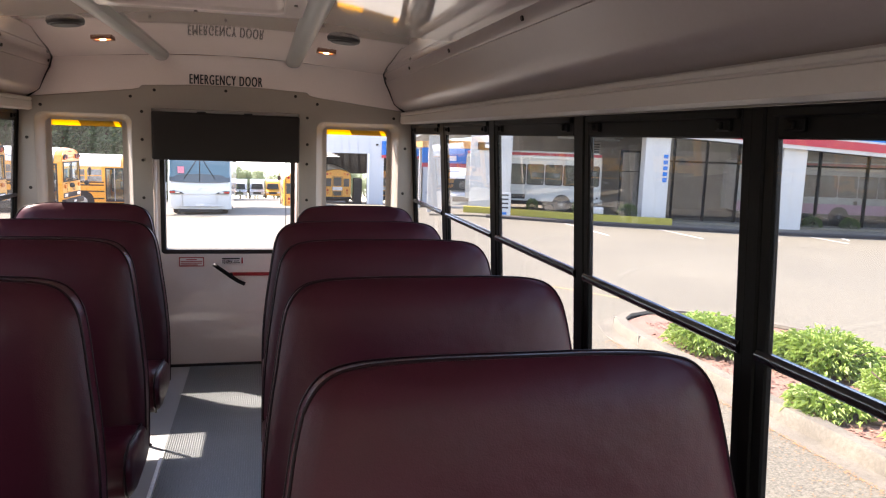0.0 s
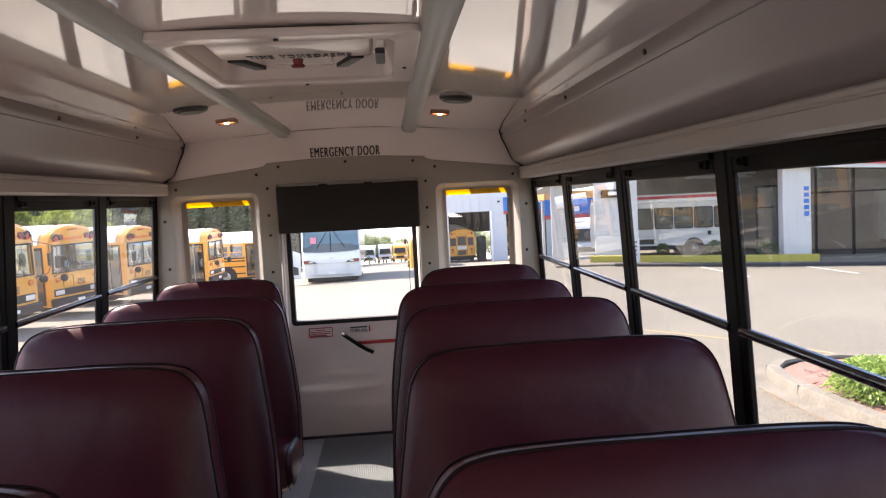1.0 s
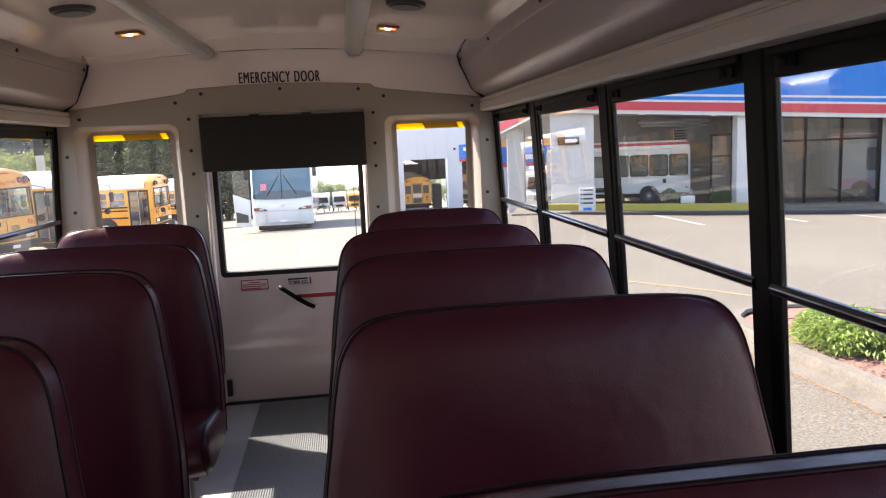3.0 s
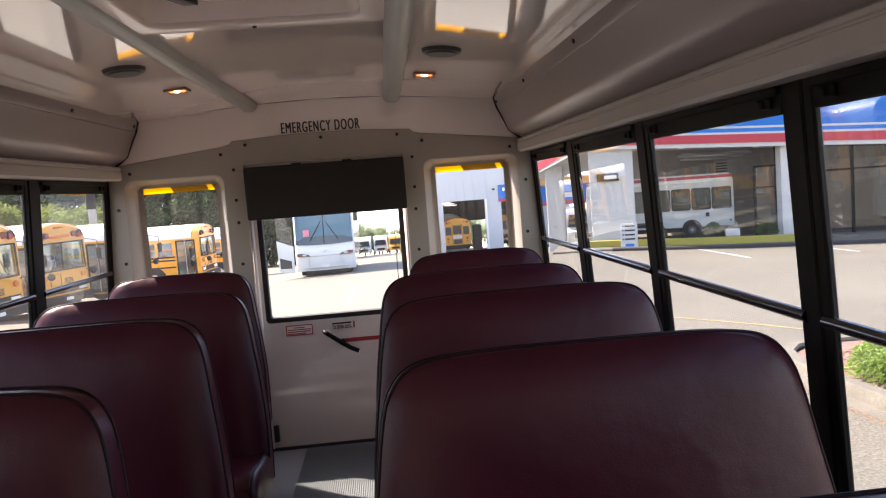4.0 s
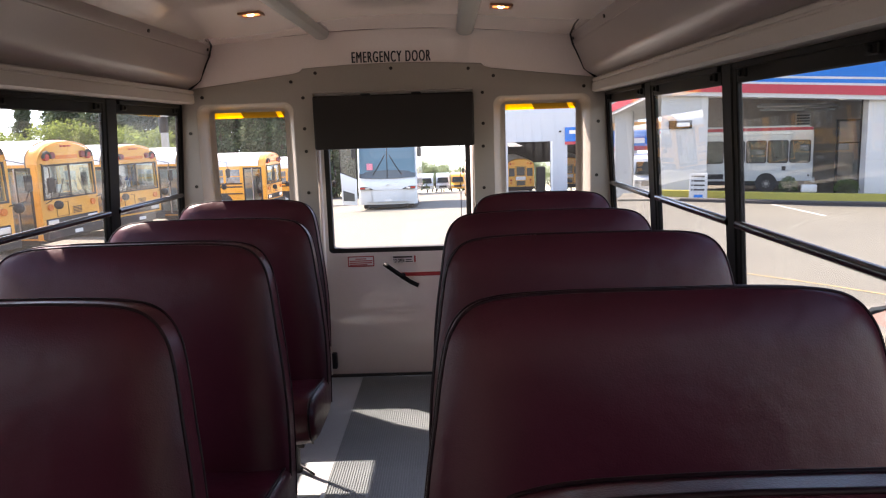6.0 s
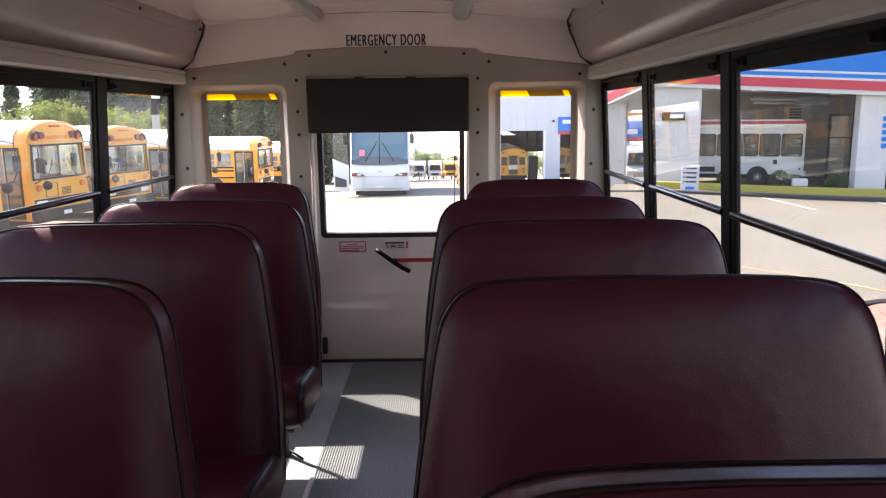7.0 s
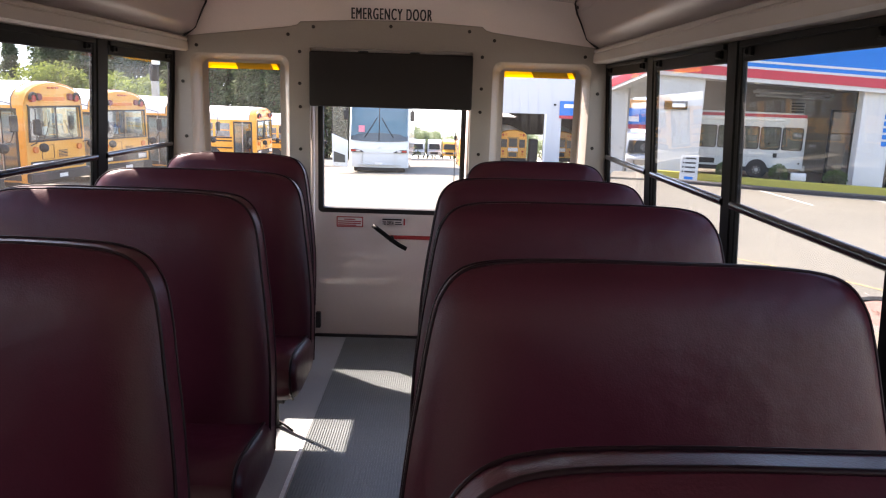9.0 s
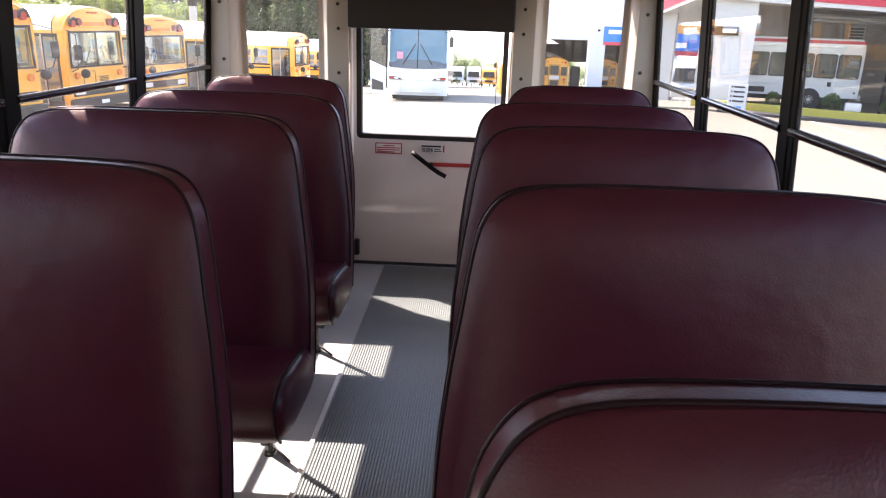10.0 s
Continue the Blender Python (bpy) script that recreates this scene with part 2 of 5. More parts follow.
def box(bm, x0, x1, y0, y1, z0, z1, bevel=0.0, segments=1):
    r = bmesh.ops.create_cube(bm, size=1, matrix=Matrix.LocRotScale(((x0 + x1) / 2, (y0 + y1) / 2, (z0 + z1) / 2), None, (abs(x1 - x0), abs(y1 - y0), abs(z1 - z0))))
    if bevel:
        es = list({e for v in r["verts"] for e in v.link_edges})
        bmesh.ops.bevel(bm, geom=es, offset=bevel, segments=segments, affect="EDGES", profile=0.5)
    return bm


def boxed(*a, **k):
    return box(bmesh.new(), *a, **k)


def cyl(bm, centre, axis, r, depth, n=20, r2=None):
    q = Vector(axis).to_track_quat("Z", "Y")
    bmesh.ops.create_cone(bm, cap_ends=True, segments=n, radius1=r, radius2=r if r2 is None else r2, depth=depth, matrix=Matrix.LocRotScale(centre, q, None))
    return bm


def tube(bm, pts, r, n=8, closed=False):
    """A round bar along a line of points."""
    pts = [Vector(p) for p in pts]
    rings = []
    count = len(pts)
    for i, p in enumerate(pts):
        a = pts[i - 1] if (i or closed) else p
        b = pts[(i + 1) % count] if (i < count - 1 or closed) else p
        d = (b - a).normalized()
        side = d.cross(Vector((0.31, 0.17, 0.93))).normalized()
        up = side.cross(d)
        rings.append([bm.verts.new(p + r * (math.cos(w) * side + math.sin(w) * up)) for w in (2 * math.pi * k / n for k in range(n))])
    for i in range(count if closed else count - 1):
        a, b = rings[i], rings[(i + 1) % count]
        for k in range(n):
            bm.faces.new((a[k], a[(k + 1) % n], b[(k + 1) % n], b[k]))
    if not closed:
        bm.faces.new(rings[0][::-1])
        bm.faces.new(rings[-1])
    return bm


def prism(bm, outline, axis, a, b, bevel=0.0):
    """An outline of two coordinates, drawn out along an axis from a to b."""
    def at(u, v, w):
        return {"x": (w, u, v), "y": (u, w, v), "z": (u, v, w)}[axis]
    one, two = [bm.verts.new(at(u, v, a)) for u, v in outline], [bm.verts.new(at(u, v, b)) for u, v in outline]
    n = len(outline)
    faces = [bm.faces.new((one[i], one[(i + 1) % n], two[(i + 1) % n], two[i])) for i in range(n)]
    faces += [bm.faces.new(one[::-1]), bm.faces.new(two)]
    bmesh.ops.recalc_face_normals(bm, faces=faces)
    if bevel:
        es = [e for f in faces[-2:] for e in f.edges]
        bmesh.ops.bevel(bm, geom=es, offset=bevel, segments=2, affect="EDGES", profile=0.5)
    return bm


def rounded(u0, u1, v0, v1, r, n=6):
    """A rectangle's outline with round corners."""
    out = []
    for cu, cv, w0 in ((u1 - r, v1 - r, 0), (u0 + r, v1 - r, 90), (u0 + r, v0 + r, 180), (u1 - r, v0 + r, 270)):
        out += [(cu + r * math.cos(radians(w0 + 90 * k / n)), cv + r * math.sin(radians(w0 + 90 * k / n))) for k in range(n + 1)]
    return out


def plate(outer, holes, depth, bevel=0.0):
    """A flat sheet with holes in the x-z plane, centred on y = 0, as a bmesh."""
    cu = bpy.data.curves.new("sheet", "CURVE")
    cu.dimensions, cu.fill_mode, cu.extrude, cu.bevel_depth = "2D", "BOTH", max(depth / 2 - bevel, 0.0), bevel
    for loop in (outer, *holes):
        s = cu.splines.new("POLY")
        s.points.add(len(loop) - 1)
        for p, (u, v) in zip(s.points, loop):
            p.co = (u, v, 0, 1)
        s.use_cyclic_u = True
    ob = bpy.data.objects.new("sheet", cu)
    scene.collection.objects.link(ob)
    me = bpy.data.meshes.new_from_object(ob.evaluated_get(bpy.context.evaluated_depsgraph_get()))
    bpy.data.objects.remove(ob)
    bm = bmesh.new()
    bm.from_mesh(me)
    bmesh.ops.transform(bm, matrix=pose(0, 0, 0, 90), verts=bm.verts)
    bmesh.ops.remove_doubles(bm, verts=bm.verts, dist=1e-5)
    return bm


def loft(bm, loops, closed=True, caps=False):
    """Skin between outlines of the same number of points."""
    rings = [[bm.verts.new(p) for p in loop] for loop in loops]
    n = len(rings[0])
    for a, b in zip(rings, rings[1:]):
        for k in range(n if closed else n - 1):
            bm.faces.new((a[k], a[(k + 1) % n], b[(k + 1) % n], b[k]))
    if caps:
        bm.faces.new(rings[0][::-1])
        bm.faces.new(rings[-1])
    bmesh.ops.recalc_face_normals(bm, faces=bm.faces)
    return bm


def letters(text, height, width, depth=0.002):
    """Writing in the x-z plane, read from -y, centred, as a bmesh."""
    cu = bpy.data.curves.new("writing", "FONT")
    cu.body, cu.align_x, cu.align_y, cu.extrude, cu.offset, cu.space_character = text, "CENTER", "CENTER", depth / 2, 0.0, 1.22
    ob = bpy.data.objects.new("writing", cu)
    scene.collection.objects.link(ob)
    me = bpy.data.meshes.new_from_object(ob.evaluated_get(bpy.context.evaluated_depsgraph_get()))
    bpy.data.objects.remove(ob)
    bm = bmesh.new()
    bm.from_mesh(me)
    xs, ys = [v.co.x for v in bm.verts], [v.co.y for v in bm.verts]
    m = Matrix.Diagonal((width / (max(xs) - min(xs)), height / (max(ys) - min(ys)), 1, 1)) @ Matrix.Translation((-(max(xs) + min(xs)) / 2, -(max(ys) + min(ys)) / 2, 0))
    bmesh.ops.transform(bm, matrix=pose(0, 0, 0, 90) @ m, verts=bm.verts)
    return bm


def moved(bm, m):
    bmesh.ops.transform(bm, matrix=m, verts=bm.verts)
    return bm


# ---- the bus: floor, walls, ceiling ----
FRONT, REAR = -3.0, 3.80
W = 1.12                                   # inner face of the window frames
SEAT_STEP, SEAT_Y = 0.760, 3.450           # rows of seats: top front edge of the rear row

bm = boxed(-1.14, 1.14, FRONT, REAR + 0.06, -0.06, -0.012)
structure("floor", bm, FLOORV, "grey bus floor under vinyl sheets and a ribbed aisle runner")
for name, x0, x1 in (("side_floor_left", -1.13, -0.232), ("side_floor_right", 0.232, 1.13)):
    structure(name, boxed(x0, x1, FRONT, REAR, -0.012, 0.0), FLOORV, "smooth grey vinyl floor sheet under the bus seats")
runner = structure("aisle_runner", boxed(-0.232, 0.232, FRONT, REAR, -0.012, -0.002), RIBBED, "grey ribbed rubber runner along the bus aisle", smooth=False)
rib = part("rib", prism(bmesh.new(), [(-0.0038, -0.003), (0.0038, -0.003), (0.0026, 0.0020), (-0.0026, 0.0020)], "y", FRONT, REAR), RIBBED, runner, smooth=False)
for k in range(45):
    ob = rib if k == 0 else new("rib", rib.data)
    ob.parent, ob.location = runner, (-0.2255 + k * 0.451 / 44, 0, 0)
for s in (-1, 1):
    bm = bmesh.new()
    prism(bm, [(s * 0.232 - 0.011, 0.0), (s * 0.232 + 0.011, 0.0), (s * 0.232 + 0.007, 0.007), (s * 0.232 - 0.007, 0.007)], "y", FRONT, 2.52)
    structure("aisle_trim", bm, ALU, "worn aluminium strip along the edge of the aisle runner")

PILLARS = [(3.715, 3.88), (2.860, 2.995), (1.993, 2.11), (1.130, 1.238), (0.325, 0.426), (-0.56, -0.42), (-1.42, -1.28), (-2.28, -2.14), (-3.04, -2.98)]
SILL, GLASS_TOP, HEAD, RAIL = 0.66, 1.475, 1.535, 1.06


SPLAY = 0.06                               # the window walls lean in towards the roof


def splayed(z):
    """Inner face of the window frames at a height."""
    return W + SPLAY * (GLASS_TOP - z)


def side_wall(s, side):
    bm = boxed(s * 1.176, s * 1.24, FRONT, REAR + 0.1, -0.06, SILL)
    box(bm, s * 1.13, s * 1.20, FRONT, REAR + 0.1, HEAD, 1.62)
    box(bm, s * 1.13, s * 1.20, REAR - 0.05, REAR + 0.12, 1.62, 1.88)
    box(bm, s * 0.92, s * 1.13, REAR + 0.005, REAR + 0.08, 1.60, 1.88)
    wall = structure("wall_" + side, bm, GREYPL, "grey bus side wall below a row of windows", smooth=False)
    for y0, y1 in PILLARS:
        part("pillar", moved(boxed(-s * 0.004, s * 0.016, y0 + 0.031, y1 - 0.031, 0, HEAD - SILL, 0.004), pose(s * splayed(SILL), 0, SILL, 0, -s * math.degrees(math.atan(SPLAY)))), BLACK, wall, "black window pillar")
    ledge = bmesh.new()
    prism(ledge, [(s * 1.045, 1.541), (s * 1.045, 1.580), (s * 1.050, 1.583), (s * 1.050, 1.587), (s * 1.045, 1.590), (s * 1.045, 1.600), (s * 1.053, 1.606), (s * 1.10, 1.606), (s * 1.19, 1.606), (s * 1.19, 1.541), (s * 1.06, 1.533)], "y", FRONT, REAR)
    part("ledge", ledge, LEDGE, wall, "white moulded ledge, colour darkened for shade, over the windows", smooth=False)
    return wall


def side_window(n, s, y0, y1):
    """A bus window of two sashes with a bar between them, and catches in its head."""
    w = tagged(new("window_%d" % n), "black-framed split bus window with clear panes and a dark middle bar", "window", kind="structure")
    w.location = (s * splayed(SILL), (y0 + y1) / 2, SILL)
    w.rotation_euler = (0, -s * math.atan(SPLAY), 0)
    h = (y1 - y0) / 2

    def put(name, bm, mat, label=""):
        return part(name, bm, mat, w, label)
    fr = 0.032
    for name, a in (("frame_stile", (-h, -h + fr)), ("frame_stile", (h - fr, h))):
        put(name, boxed(0, s * 0.018, a[0], a[1], 0, HEAD - SILL, 0.004), BLACK)
    put("frame_sill", boxed(0, s * 0.018, -h + fr, h - fr, 0, 0.03, 0.004), BLACK)
    put("frame_head", boxed(0, s * 0.018, -h + fr, h - fr, GLASS_TOP - SILL, HEAD - SILL, 0.004), BLACK)
    lip = put("head_lip", boxed(-s * 0.012, s * 0.001, -h + fr, h - fr, HEAD - SILL - 0.02, HEAD - SILL - 0.002, 0.003), BLACK)
    bar = bmesh.new()
    prism(bar, [(0.013 * s, 0.388), (0.013 * s, 0.410), (0.004 * s, 0.412)] + [(0.001 * s - s * 0.012 * math.cos(radians(q)), 0.400 + 0.0135 * math.sin(radians(q))) for q in (75, 50, 25, 0, -25, -50, -75)] + [(0.003 * s, 0.388)], "y", -h + 0.01, h - 0.01)
    put("middle_bar", bar, RAILMET, "dark satin bar between the sashes")
    for e in (-1, 1):
        c = e * (h - fr - 0.055)
        put("catch", boxed(-s * 0.010, s * 0.002, c - 0.026, c + 0.026, GLASS_TOP - SILL + 0.014, GLASS_TOP - SILL + 0.038, 0.003), BLACK)
        put("catch_knob", boxed(-s * 0.018, -s * 0.008, c - 0.008, c + 0.008, GLASS_TOP - SILL + 0.018, GLASS_TOP - SILL + 0.034, 0.003), BLACK)
    up = put("upper_pane", boxed(s * 0.004, s * 0.007, -h + fr, h - fr, 0.40, GLASS_TOP - SILL), PANE)
    lo = put("lower_pane", boxed(s * 0.010, s * 0.013, -h + fr, h - fr, 0.03, 0.40), PANE)
    for p in (up, lo):
        p.visible_shadow = False
    return w


number = 1
for s, side in ((-1, "left"), (1, "right")):
    side_wall(s, side)
    for (a0, a1), (b0, b1) in zip(PILLARS, PILLARS[1:]):
        side_window(number, s, b1 - 0.032, a0 + 0.032)
        number += 1


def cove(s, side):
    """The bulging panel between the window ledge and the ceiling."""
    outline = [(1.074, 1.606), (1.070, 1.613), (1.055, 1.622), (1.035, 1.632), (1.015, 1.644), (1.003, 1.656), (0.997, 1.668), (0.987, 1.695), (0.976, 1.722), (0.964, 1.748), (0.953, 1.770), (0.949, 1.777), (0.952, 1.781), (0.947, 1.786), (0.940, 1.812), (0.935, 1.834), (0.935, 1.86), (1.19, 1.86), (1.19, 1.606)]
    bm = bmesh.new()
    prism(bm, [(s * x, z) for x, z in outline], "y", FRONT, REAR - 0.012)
    ob = structure("cove_" + side, bm, COVE, "off-white moulded side panel, darkened for shade, between windows and ceiling")
    for y in (3.72, 2.96, 2.12, 1.24, 0.36, -0.5, -1.4):
        part("screw", cyl(bmesh.new(), (s * 0.942, y, 1.806), (-s, 0, -0.25), 0.008, 0.012, 10), BOLT, ob)
    bead = bmesh.new()
    tube(bead, [(s * x, REAR - 0.038, z) for x, z in ((1.070, 1.606), (1.045, 1.624), (1.005, 1.656), (0.985, 1.700), (0.966, 1.742), (0.946, 1.780), (0.934, 1.825), (0.934, 1.838))], 0.006, 6)
    part("seam_bead", bead, GASKET, ob, "dark sealing bead where the panel meets the rear wall")


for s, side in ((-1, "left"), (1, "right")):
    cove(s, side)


def ceiling_z(x):
    return 1.888 - 0.068 * (x / 0.926) ** 2 + 0.010 * (abs(x) / 0.926) ** 6


xs = [-0.94 + 1.88 * k / 24 for k in range(25)]
bm = bmesh.new()
HATCH_X, HATCH_Y = -0.012, 1.54
for x0, x1, y0, y1 in ((-0.94, 0.94, FRONT, HATCH_Y - 0.335), (-0.94, HATCH_X - 0.278, HATCH_Y - 0.335, HATCH_Y + 0.325), (HATCH_X + 0.298, 0.94, HATCH_Y - 0.335, HATCH_Y + 0.325), (-0.94, 0.94, HATCH_Y + 0.325, REAR)):
    row = [x0] + [x for x in xs if x0 + 0.01 < x < x1 - 0.01] + [x1]
    prism(bm, [(x, ceiling_z(x)) for x in row] + [(x1, 1.96), (x0, 1.96)], "y", y0, y1)
structure("ceiling", bm, CEIL, "glossy white curved bus ceiling")
bm = boxed(-1.2, 1.2, FRONT - 0.05, REAR + 0.2, 1.962, 2.0)
box(bm, -1.2, -0.95, FRONT - 0.05, REAR + 0.2, 1.845, 1.96)
box(bm, 0.95, 1.2, FRONT - 0.05, REAR + 0.2, 1.845, 1.96)
structure("roof", bm, YELLOW, "yellow bus roof skin")

for s, rail_x, wide in ((-1, 0.360, 0.90), (1, 0.388, 0.98)):
    zc = ceiling_z(rail_x)
    bm = bmesh.new()
    prism(bm, [(s * rail_x + u * wide, zc + v) for u, v in ((-0.046, 0.012), (-0.044, -0.010), (-0.032, -0.026), (-0.012, -0.033), (0.012, -0.033), (0.032, -0.026), (0.044, -0.010), (0.046, 0.012))], "y", FRONT, REAR - 0.035)
    rail = thing("ceiling_rail", "grey painted rail running along the bus ceiling", "rail", "ceiling rails")
    part("channel", bm, RAILGREY, rail)
    cap = bmesh.new()
    prism(cap, [(s * rail_x + u * wide, zc + v) for u, v in ((-0.048, 0.012), (-0.046, -0.011), (-0.033, -0.028), (-0.012, -0.035), (0.012, -0.035), (0.033, -0.028), (0.046, -0.011), (0.048, 0.012))], "y", REAR - 0.037, REAR - 0.029)
    part("end_cap", cap, RAILGREY, rail)
    for y in (-1.2, 0.55, 2.3, 3.5):
        part("screw", cyl(bmesh.new(), (s * rail_x + s * 0.036, y, zc - 0.0185), (s * 0.6, 0, -0.8), 0.005, 0.006, 8), RAILGREY, rail)

# front end, unseen behind the camera; dark, with a narrowed opening to dim seat reflections
bm = moved(plate([(-1.2, -0.06), (1.2, -0.06), (1.2, 1.99), (-1.2, 1.99)], [rounded(-0.88, 0.88, 0.95, 1.60, 0.08)], 0.05), Matrix.Translation((0, FRONT - 0.03, 0)))
structure("wall_front", bm, FRONTPL, "unseen bus front wall, dark and narrowly open to dim the seats")

# ---- rear wall ----
top = [(x, ceiling_z(x)) for x in (-0.93, -0.65, -0.35, 0, 0.35, 0.65, 0.93)]
low = [(1.06, 1.600), (0.76, 1.635), (0.50, 1.665), (0.45, 1.690), (0.0, 1.705), (-0.45, 1.690), (-0.50, 1.665), (-0.76, 1.635), (-1.06, 1.600)]
bm = moved(plate(top + low, [], 0.03), Matrix.Translation((0, REAR - 0.012, 0)))
rear = structure("wall_rear", bm, WHITE, "white panel over the rear emergency door")
txt = bmesh.new()
for dx, dy in ((-0.0018, 0.0), (0.0, -0.0004), (0.0018, -0.0008)):
    once = moved(letters("EMERGENCY DOOR", 0.056, 0.410, 0.002), Matrix.Translation((dx, REAR - 0.0285 + dy, 1.748)))
    sheet = bpy.data.meshes.new("stroke")
    once.to_mesh(sheet)
    once.free()
    txt.from_mesh(sheet)
    bpy.data.meshes.remove(sheet)
part("lettering", txt, INK, rear, "black capitals reading EMERGENCY DOOR")

LWIN, DOORX = (0.598, 0.978), 0.425
holes = [rounded(-1.042, -0.525, 0.80, 1.532, 0.05), rounded(0.525, 1.042, 0.80, 1.532, 0.05)]
outer = [(-1.17, 0.0), (-DOORX, 0.0), (-DOORX, 1.575), (DOORX, 1.575), (DOORX, 0.0), (1.17, 0.0), (1.17, 0.7), (1.12, 1.59),
         (1.06, 1.606), (0.76, 1.640), (0.52, 1.668), (0.482, 1.678), (0.465, 1.694), (0.20, 1.708), (0.0, 1.711), (-0.20, 1.708), (-0.465, 1.694), (-0.482, 1.678), (-0.52, 1.668), (-0.76, 1.640), (-1.06, 1.606), (-1.12, 1.59), (-1.17, 0.7)]
bm = moved(plate(outer, holes, 0.03, 0.006), Matrix.Translation((0, REAR - 0.020, 0)))
surround = structure("rear_surround", bm, GREYPL, "grey moulded plastic surround of the rear door and windows")
bm = moved(plate([(-1.14, -0.06), (-DOORX, -0.06), (-DOORX, 1.575), (DOORX, 1.575), (DOORX, -0.06), (1.14, -0.06), (1.14, 1.84), (0.94, 1.955), (-0.94, 1.955), (-1.14, 1.84)],
                 [rounded(-LWIN[1] - 0.03, -LWIN[0] + 0.03, 0.81, 1.515, 0.02), rounded(LWIN[0] - 0.03, LWIN[1] + 0.03, 0.81, 1.515, 0.02)], 0.03), Matrix.Translation((0, REAR + 0.09, 0)))
structure("rear_skin", bm, YELLOW, "yellow outer skin of the bus rear")
for n, s in ((number, -1), (number + 1, 1)):
    w = tagged(new("window_%d" % n), "fixed rear bus window in a deep moulded recess", "window", kind="structure")
    a = [(s * x, REAR - 0.035, z) for x, z in rounded(0.525, 1.042, 0.80, 1.532, 0.05)]
    b = [(s * x, REAR - 0.022, z) for x, z in rounded(0.537, 1.031, 0.812, 1.521, 0.05)]
    c = [(s * x, REAR + 0.068, z) for x, z in rounded(LWIN[0] - 0.030, LWIN[1] + 0.030, 0.825, 1.505, 0.035)]
    d = [(s * x, REAR + 0.074, z) for x, z in rounded(LWIN[0] - 0.022, LWIN[1] + 0.022, 0.832, 1.498, 0.025)]
    e = [(s * x, REAR + 0.075, z) for x, z in rounded(LWIN[0], LWIN[1], 0.84, 1.487, 0.012)]
    part("recess", loft(bmesh.new(), [a, b, c, d, e]), GREYPL, w, "grey moulded recess with a flat flange round the glass")
    p = part("pane", boxed(s * LWIN[0], s * LWIN[1], REAR + 0.078, REAR + 0.082, 0.84, 1.487), PANE_REAR, w)
    p.visible_shadow = False
    left, right = min(s * LWIN[0], s * LWIN[1]), max(s * LWIN[0], s * LWIN[1])
    # tape: bright and dull lengths with slanted joints
    for f0, f1, slant, tape in ((0.0, 0.375, (0, 1), TAPE), (0.375, 0.870, (1, 1), OLIVE), (0.870, 0.950, (1, 1), TAPE), (0.950, 1.0, (1, 0), OLIVE)):
        a, b = left + f0 * (right - left), left + f1 * (right - left)
        part("tape_strip", prism(bmesh.new(), [(a + 0.016 * slant[0], 1.456), (b + 0.016 * slant[1], 1.456), (b, 1.487), (a, 1.487)], "y", REAR + 0.0745, REAR + 0.0775), tape, w, "yellow tape along the glass" if tape is TAPE else "dull amber tape along the glass")
for s in (-1, 1):
    for x, z in ((0.400, 1.674), (0.530, 1.633), (1.002, 1.566), (0.471, 1.549), (0.472, 1.389), (0.470, 1.27), (1.078, 1.382), (1.07, 1.10), (0.47, 1.05)):
        part("screw", cyl(bmesh.new(), (s * x, REAR - 0.037, z), (0, -1, 0), 0.009, 0.008, 10), BOLT, surround)
part("screw", cyl(bmesh.new(), (-0.003, REAR - 0.037, 1.687), (0, -1, 0), 0.009, 0.008, 10), BOLT, surround)

# emergency door
door = tagged(new("door_1"), "white rear emergency door with a large window, closed", "door", kind="structure")
door.location = (0, REAR + 0.05, 0)
bm = plate([(-0.42, 0.012), (0.42, 0.012), (0.42, 1.57), (-0.42, 1.57)], [rounded(-0.372, 0.385, 0.722, 1.50, 0.015)], 0.045, 0.004)
part("door_leaf", bm, DOORW, door, "white painted door panel")
fr = plate(rounded(-0.385, 0.398, 0.709, 1.513, 0.02), [rounded(-0.366, 0.379, 0.728, 1.494, 0.015)], 0.05, 0.004)
part("window_gasket", fr, GASKET, door, "black rubber window gasket")
p = part("pane", boxed(-0.37, 0.383, 0.006, 0.010, 0.724, 1.498), PANE_REAR, door)
p.visible_shadow = False
part("pane_edge_strip", boxed(0.345, 0.349, -0.004, 0.004, 0.73, 1.49), GASKET, door)
part("door_threshold", boxed(-0.42, 0.42, -0.05, -0.03, -0.002, 0.014, 0.003), GASKET, door, "dark sill under the door")
part("door_hinge", boxed(-0.405, -0.375, -0.055, -0.02, 0.05, 0.14, 0.005), STEEL, door, "black door stay")
for s in (-1, 1):
    jamb = bmesh.new()
    tube(jamb, [(s * 0.413, -0.055, 0.02), (s * 0.413, -0.055, 1.28)], 0.012, 10)
    part("jamb", jamb, WHITE, door, "white rounded door jamb")
hb = bmesh.new()
tube(hb, [(-0.083, -0.075, 0.648), (-0.06, -0.085, 0.632), (-0.02, -0.085, 0.602), (0.02, -0.085, 0.572), (0.06, -0.085, 0.545), (0.10, -0.085, 0.525)], 0.012, 8)
tube(hb, [(0.015, -0.085, 0.575), (0.015, -0.02, 0.575)], 0.014, 8)
part("door_handle", hb, BLACK, door, "black lever handle")
part("latch_bar", boxed(0.0, 0.30, -0.034, -0.022, 0.568, 0.588, 0.003), RED, door, "red latch bar")
lab = part("warning_label", boxed(-0.288, -0.143, -0.0265, -0.0228, 0.628, 0.686), PAPER, door, "white warning label with a red border")
